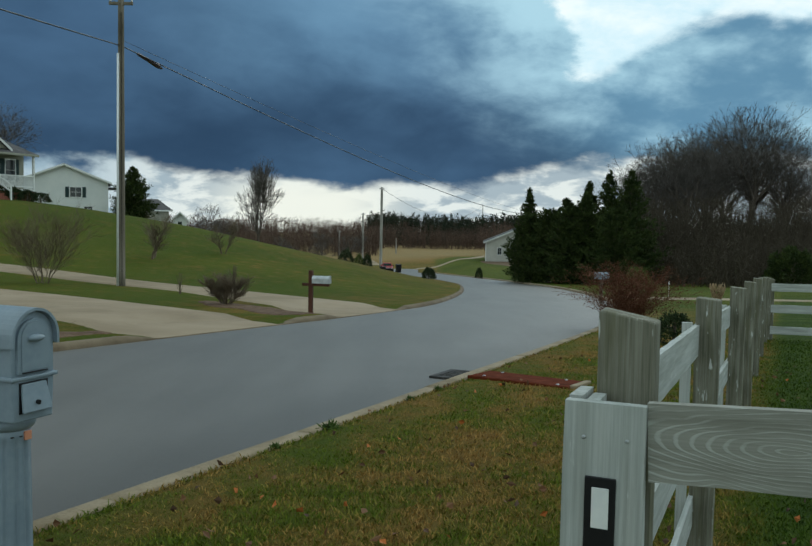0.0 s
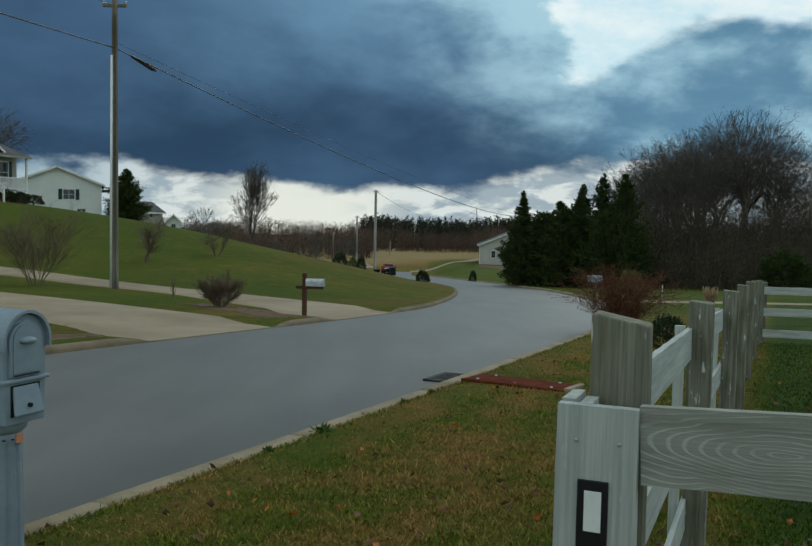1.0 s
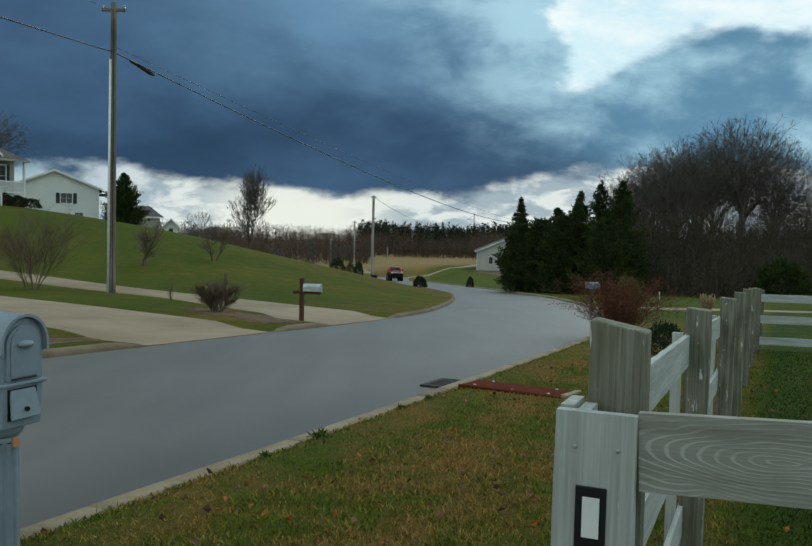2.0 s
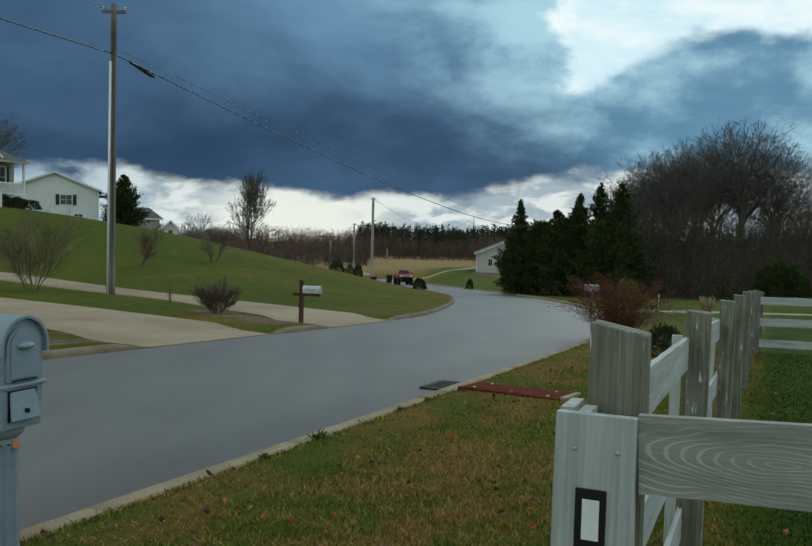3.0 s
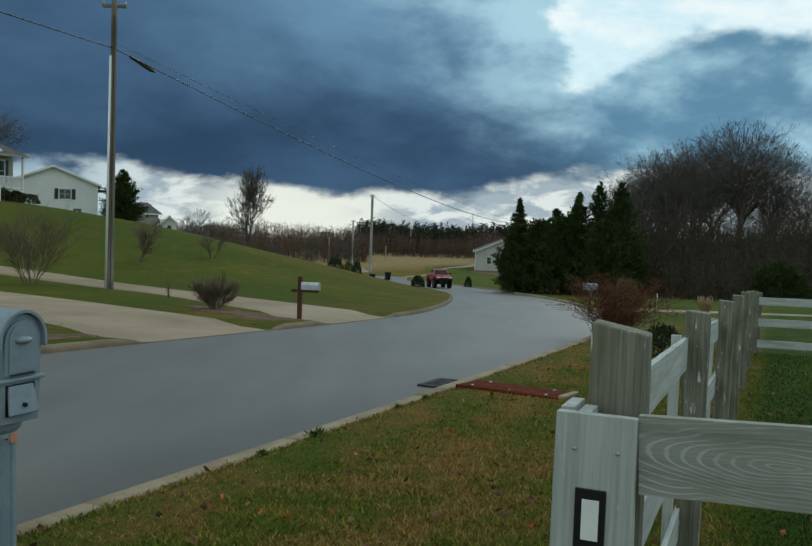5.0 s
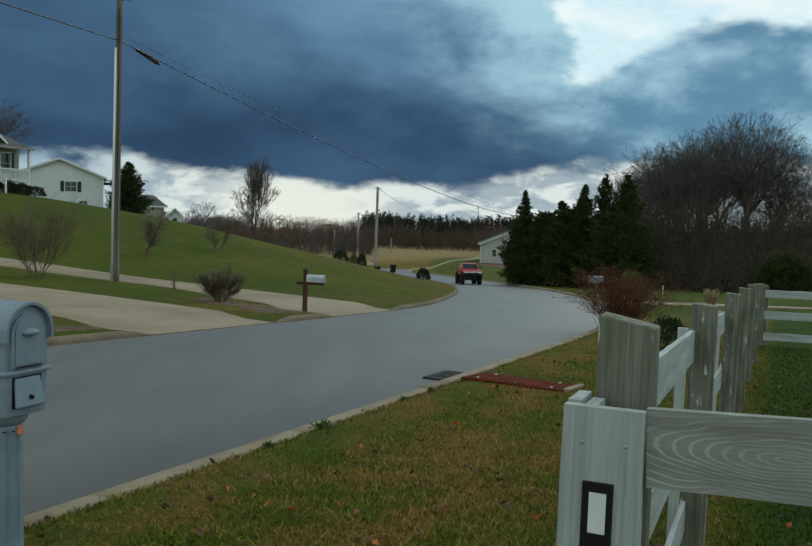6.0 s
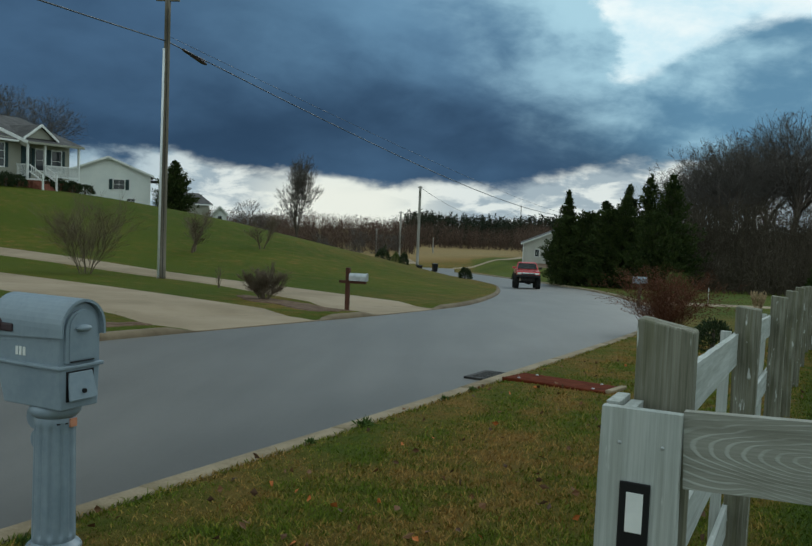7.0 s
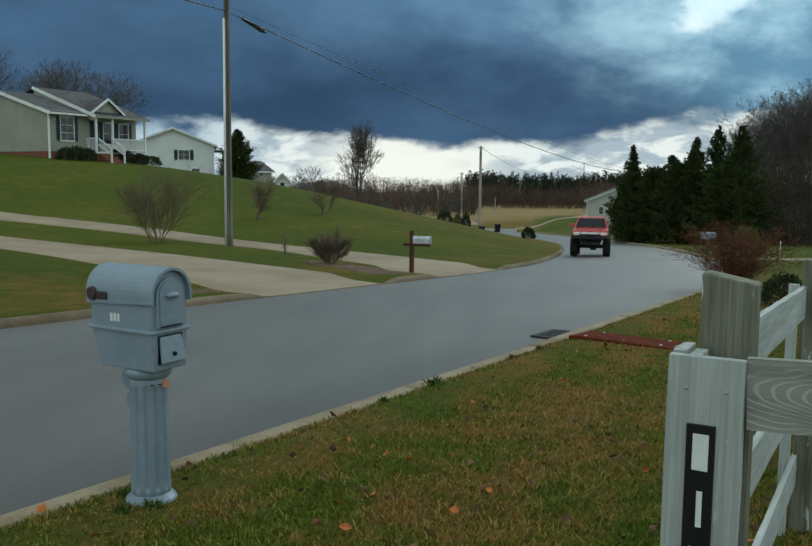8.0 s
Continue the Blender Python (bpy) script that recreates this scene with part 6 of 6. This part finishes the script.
# ornamental grass, marker and a box on the far lawn
bm_ = Mesh()
rng = random.Random(33)
for _ in range(90):
    a = rng.uniform(0, 6.28)
    d = Vector((math.cos(a) * 0.35, math.sin(a) * 0.35, 1)).normalized()
    h = rng.uniform(0.6, 1.0)
    bm_.stick(Vector((0, 0, -0.05)), d * h, 0.006, 0.004, 3)
    for _ in range(4):
        bm_.leaf(d * h * rng.uniform(0.75, 1.0), (d + rand_dir(rng) * 0.5).normalized(), 0.14, 0.028)
plant("ornamental_grass", (("plume_tuft", bm_.mesh("plume_tuft", TANTWIG)),), scaled(9.3, 25.5, (0.65, 0.65, 0.85), 0), "tuft of dry tan ornamental grass with plumes", "ornamental grass")
bm = lathe(bmesh.new(), [(0.02, -0.2), (0.02, 0.62), (0.03, 0.63), (0.03, 0.70), (0.012, 0.72)], 10)
marker = part("marker_post", bm, WHITE, None, "", scaled(12.2, 39.6, 1.0, 0))
tagged(marker, "thin white marker post on the far lawn", "marker post")
root = empty("mailbox", pose(7.75, 33.6, float(ground(7.75, 33.6)), 0, 0, 70), "pale grey mailbox on a post behind the russet bush", "mailbox")
part("post", box(bmesh.new(), -0.06, 0.06, -0.06, 0.06, -0.2, 0.95, 0.006), POLEWOOD, root)
part("box", extrude_profile(bmesh.new(), arch(0.13, 0.14), -0.26, 0.26), PLASTIC, root, "", pose(0, 0, 0.952))
part("door", extrude_profile(bmesh.new(), arch(0.134, 0.142), -0.275, -0.262), PLASTIC, root, "", pose(0, 0, 0.952))


def wheeled_bin(x, y, turn):
    """A tapered dark bin with a lid, a grip and two wheels."""
    root = empty("wheeled_bin", pose(x, y, float(ground(x, y)), 0, 0, turn), "dark plastic wheeled bin standing by the far kerb", "bin", "bins by the far kerb")
    bm = box(bmesh.new(), -0.29, 0.29, -0.36, 0.36, 0.06, 0.98)
    for v in bm.verts:
        if v.co.z < 0.5:
            v.co.x *= 0.82
            v.co.y *= 0.78
    bmesh.ops.bevel(bm, geom=list(bm.edges), offset=0.02, segments=2, affect="EDGES", profile=0.5)
    part("body", bm, BLACK, root)
    part("lid", box(bmesh.new(), -0.31, 0.31, -0.40, 0.38, 0.985, 1.06, 0.025), BLACK, root)
    part("grip", tube(bmesh.new(), (-0.25, 0.43, 1.0), (0.25, 0.43, 1.0), 0.018, 0.018, 8), BLACK, root)
    for q in (-1, 1):
        part("wheel", lathe(bmesh.new(), [(0.05, -0.03), (0.12, -0.03), (0.12, 0.03), (0.05, 0.03)], 16), RUBBER, root, "", pose(q * 0.26, 0.30, 0.12, 0, 90, 0))


wheeled_bin(-0.75, 106.5, 20)
wheeled_bin(-3.0, 118.5, 35)


def parked_car():
    x, y = -30.6, 130
    root = empty("parked_car", pose(x, y, float(ground(x, y)), 0, 0, 75), "pale silver-blue car parked by a far house", "car")
    bm = extrude_profile(bmesh.new(), [(-2.1, 0.35), (2.1, 0.35), (2.15, 0.75), (1.2, 0.90), (0.5, 1.40), (-0.9, 1.42), (-1.6, 0.95), (-2.15, 0.85)], -0.85, 0.85)
    bmesh.ops.bevel(bm, geom=[e for e in bm.edges if e.calc_face_angle(0) > 0.9], offset=0.06, segments=2, affect="EDGES", profile=0.5)
    part("body", bm, PIPE, root)
    for s in (-1, 1):
        part("side_window", extrude_profile(bmesh.new(), [(-1.35, 0.98), (1.0, 0.95), (0.45, 1.33), (-0.85, 1.35)], s * 0.84, s * 0.86), GLASS, root)
        for xx in (-1.3, 1.35):
            bm = lathe(bmesh.new(), [(0.20, -0.1), (0.32, -0.1), (0.32, 0.1), (0.20, 0.1)], 20)
            part("wheel", bm, RUBBER, root, "", pose(xx, s * 0.80, 0.32, 90))


parked_car()

# ---- bare soil, grass blades and leaves ----


def soil_patch(x, y, rx, ry, turn, label, seed):
    n = 40
    rng = random.Random(seed)
    vs, fs = [(x, y, float(ground(x, y)) + 0.03)], []
    for k, f in enumerate((0.5, 0.85, 1.0)):
        for i in range(n):
            a = 2 * math.pi * i / n
            w = 1 + 0.18 * math.sin(3 * a + seed) + rng.uniform(-0.08, 0.08)
            px, py = rx * f * w * math.cos(a), ry * f * w * math.sin(a)
            c, s = math.cos(radians(turn)), math.sin(radians(turn))
            qx, qy = x + c * px - s * py, y + s * px + c * py
            vs.append((qx, qy, float(ground(qx, qy)) + (0.028, 0.022, -0.03)[k] + rng.uniform(-0.006, 0.006)))
    for i in range(n):
        j = (i + 1) % n
        fs.append((0, 1 + i, 1 + j))
        for k in range(2):
            fs.append((1 + k * n + i, 1 + (k + 1) * n + i, 1 + (k + 1) * n + j, 1 + k * n + j))
    tagged(new("bare_soil", mesh_from("bare_soil", vs, fs, SOIL)), label, "soil", kind="stuff")


soil_patch(16.8, 147.0, 3.6, 15.0, 0, "dark bare gravel yard before the white house", 5)
soil_patch(-3.2, 22.0, 2.0, 0.85, 130, "bare brown soil round the mailbox post", 1)
soil_patch(-4.5, 23.2, 1.5, 0.7, 130, "bare brown soil under the leafless bush", 2)
soil_patch(-5.5, 14.3, 1.1, 0.45, 66, "worn brown edge of lawn beside the drive", 3)
soil_patch(5.35, 18.7, 0.75, 0.5, 66, "brown leaf litter under the russet bush", 4)


def blade_build(k, b):
    v = k.n("ShaderNodeNewGeometry").outputs
    mid = k.noise(v["Position"], 1.6, 5.0, 0.62)
    big = k.noise(v["Position"], 0.22, 4.0, 0.6)
    rnd = v["Random Per Island"]
    sep = k.n("ShaderNodeSeparateXYZ")
    k.put(sep, 0, v["Position"])
    across = k.math("ADD", k.math("MULTIPLY", sep.outputs[0], 0.915), k.math("MULTIPLY", sep.outputs[1], -0.403))
    verge = k.math("MULTIPLY", k.smooth(across, -8.0, -3.4), k.smooth(across, 0.35, -0.3))
    spot_ = k.noise(v["Position"], 5.5, 4.0, 0.6)
    t = k.math("ADD", k.math("ADD", k.math("MULTIPLY", big, 0.25), k.math("MULTIPLY", mid, 0.52)), k.math("MULTIPLY", spot_, 0.30))
    t = k.math("ADD", t, k.math("ADD", k.math("MULTIPLY", rnd, 0.12), k.math("SUBTRACT", k.math("MULTIPLY", verge, 0.21), 0.24)))
    green = k.mix(rnd, (0.072, 0.106, 0.008, 1), (0.146, 0.194, 0.017, 1))
    green = k.mix(k.smooth(spot_, 0.42, 0.64), green, k.mix(1.0, green, (1.35, 1.30, 1.1, 1), "MULTIPLY"))
    dry = k.mix(rnd, (0.250, 0.138, 0.036, 1), (0.420, 0.258, 0.080, 1))
    col = k.mix(k.smooth(t, 0.50, 0.66), green, dry)
    lush = k.mix(rnd, (0.022, 0.055, 0.004, 1), (0.070, 0.118, 0.010, 1))
    col = k.mix(k.math("MULTIPLY", k.smooth(across, -0.25, 0.1), 0.9), col, lush)
    k.put(b, "Base Color", col), k.put(b, "Roughness", 0.8), k.put(b, "Specular IOR Level", 0.15)


BLADE = shader("grass_blades", blade_build)


def grass():
    r = np.random.default_rng(4)
    n = 280000
    # nearer ground gets more blades
    dist = 2.2 + 15.0 * r.random(n) ** 1.7
    ang = r.uniform(-0.62, 0.62, n)
    x, y = 0.18 + dist * np.sin(ang), 0.3 + dist * np.cos(ang)
    d = beside(x, y)
    keep = (d < -(HALF + 0.205)) | (d > HALF + 0.205)
    plate = (np.abs((x - 1.60) * 0.857 - (y - 10.2) * 0.515) < 0.66) & (np.abs((x - 1.60) * 0.515 + (y - 10.2) * 0.857) < 0.30)
    keep &= ~plate & (d < 0)
    x, y, d, dist = x[keep], y[keep], d[keep], dist[keep]
    n = len(x)
    z = ground(x, y, d) - 0.005
    h = r.uniform(0.010, 0.034, n) * (1 + 0.5 * (r.random(n) < 0.06))
    w = r.uniform(0.0018, 0.0036, n) * (1 + dist * 0.10)
    a, lean, b = r.uniform(0, 6.283, n), r.uniform(0.2, 1.3, n), r.uniform(0, 6.283, n)
    base = np.stack([x, y, z], -1)
    side = np.stack([np.cos(a) * w, np.sin(a) * w, 0 * a], -1)
    tip = base + np.stack([np.cos(b) * lean * h, np.sin(b) * lean * h, h], -1)
    midp = base * 0.45 + tip * 0.55 + np.stack([0 * h, 0 * h, 0.18 * h], -1)
    V = np.stack([base - side, base + side, midp + side * 0.7, midp - side * 0.7, tip], 1).reshape(-1, 3)
    me = bpy.data.meshes.new("lawn_grass")
    i = np.arange(n) * 5
    loops = np.stack([i, i + 1, i + 2, i + 3, i + 3, i + 2, i + 4], -1).ravel().astype(np.int32)
    me.vertices.add(len(V))
    me.vertices.foreach_set("co", V.ravel())
    me.loops.add(len(loops))
    me.loops.foreach_set("vertex_index", loops)
    starts = (np.arange(n)[:, None] * 7 + np.array([0, 4])[None]).ravel().astype(np.int32)
    me.polygons.add(len(starts))
    me.polygons.foreach_set("loop_start", starts)
    me.update(calc_edges=True)
    me.materials.append(BLADE)
    tagged(new("lawn_grass", me), "short green and straw-brown grass blades on the verge", "grass", kind="stuff")


grass()


def leaf_build(k, b):
    rnd = k.n("ShaderNodeNewGeometry").outputs["Random Per Island"]
    c = k.mix(k.smooth(rnd, 0.0, 0.8), (0.060, 0.028, 0.012, 1), (0.16, 0.070, 0.024, 1))
    c = k.mix(k.smooth(rnd, 0.84, 0.86), c, (0.46, 0.13, 0.022, 1))
    k.put(b, "Base Color", c), k.put(b, "Roughness", 0.8)


LEAF = shader("fallen_leaf", leaf_build)


def leaves():
    rng = random.Random(90)
    random.seed(90)
    m = Mesh()
    pts = []
    while len(pts) < 620:
        dist, ang = 2.2 + 10.5 * rng.random() ** 1.2, rng.uniform(-0.6, 0.6)
        pts.append((0.18 + dist * math.sin(ang), 0.3 + dist * math.cos(ang)))
    P = np.array(pts)
    D = beside(P[:, 0], P[:, 1])
    Z = ground(P[:, 0], P[:, 1], D)
    for (x, y), d, z in zip(pts, D, Z):
        if d > -(HALF + 0.24):
            continue
        a = Vector((rng.gauss(0, 1), rng.gauss(0, 1), rng.uniform(0, 0.5))).normalized()
        m.leaf(Vector((x, y, z + rng.uniform(0.02, 0.045))), a, rng.uniform(0.035, 0.075), rng.uniform(0.014, 0.026))
    tagged(new("fallen_leaves", m.mesh("fallen_leaves", LEAF)), "scattered brown and orange fallen leaves on the grass", "leaves", kind="stuff")


leaves()


def weed(x, y, s, seed):
    rng = random.Random(seed)
    random.seed(seed)
    m = Mesh()
    for _ in range(70):
        d = (rand_dir(rng) + Vector((0, 0, 0.8))).normalized()
        m.leaf(Vector((rng.gauss(0, 0.03), rng.gauss(0, 0.03), 0)), d, rng.uniform(0.06, 0.13), 0.010)
    plant("weed_tuft", (("foliage", m.mesh("foliage", WEED)),), scaled(x, y, s, 0), "green weed tuft growing at the kerb's edge", "weed", "weeds along the kerb")


for i, (px, py, s) in enumerate(((-0.86, 6.65, 0.5), (-0.52, 7.35, 0.8), (0.12, 8.85, 0.45), (0.42, 9.5, 0.45), (-1.5, 4.05, 0.6), (-1.72, 4.22, 0.5), (-1.62, 3.98, 0.6))):
    shift = float(beside(px, py)) + HALF + 0.235 if i < 4 else 0.0
    weed(px + 0.915 * shift, py - 0.403 * shift, s, 100 + i)


motions()
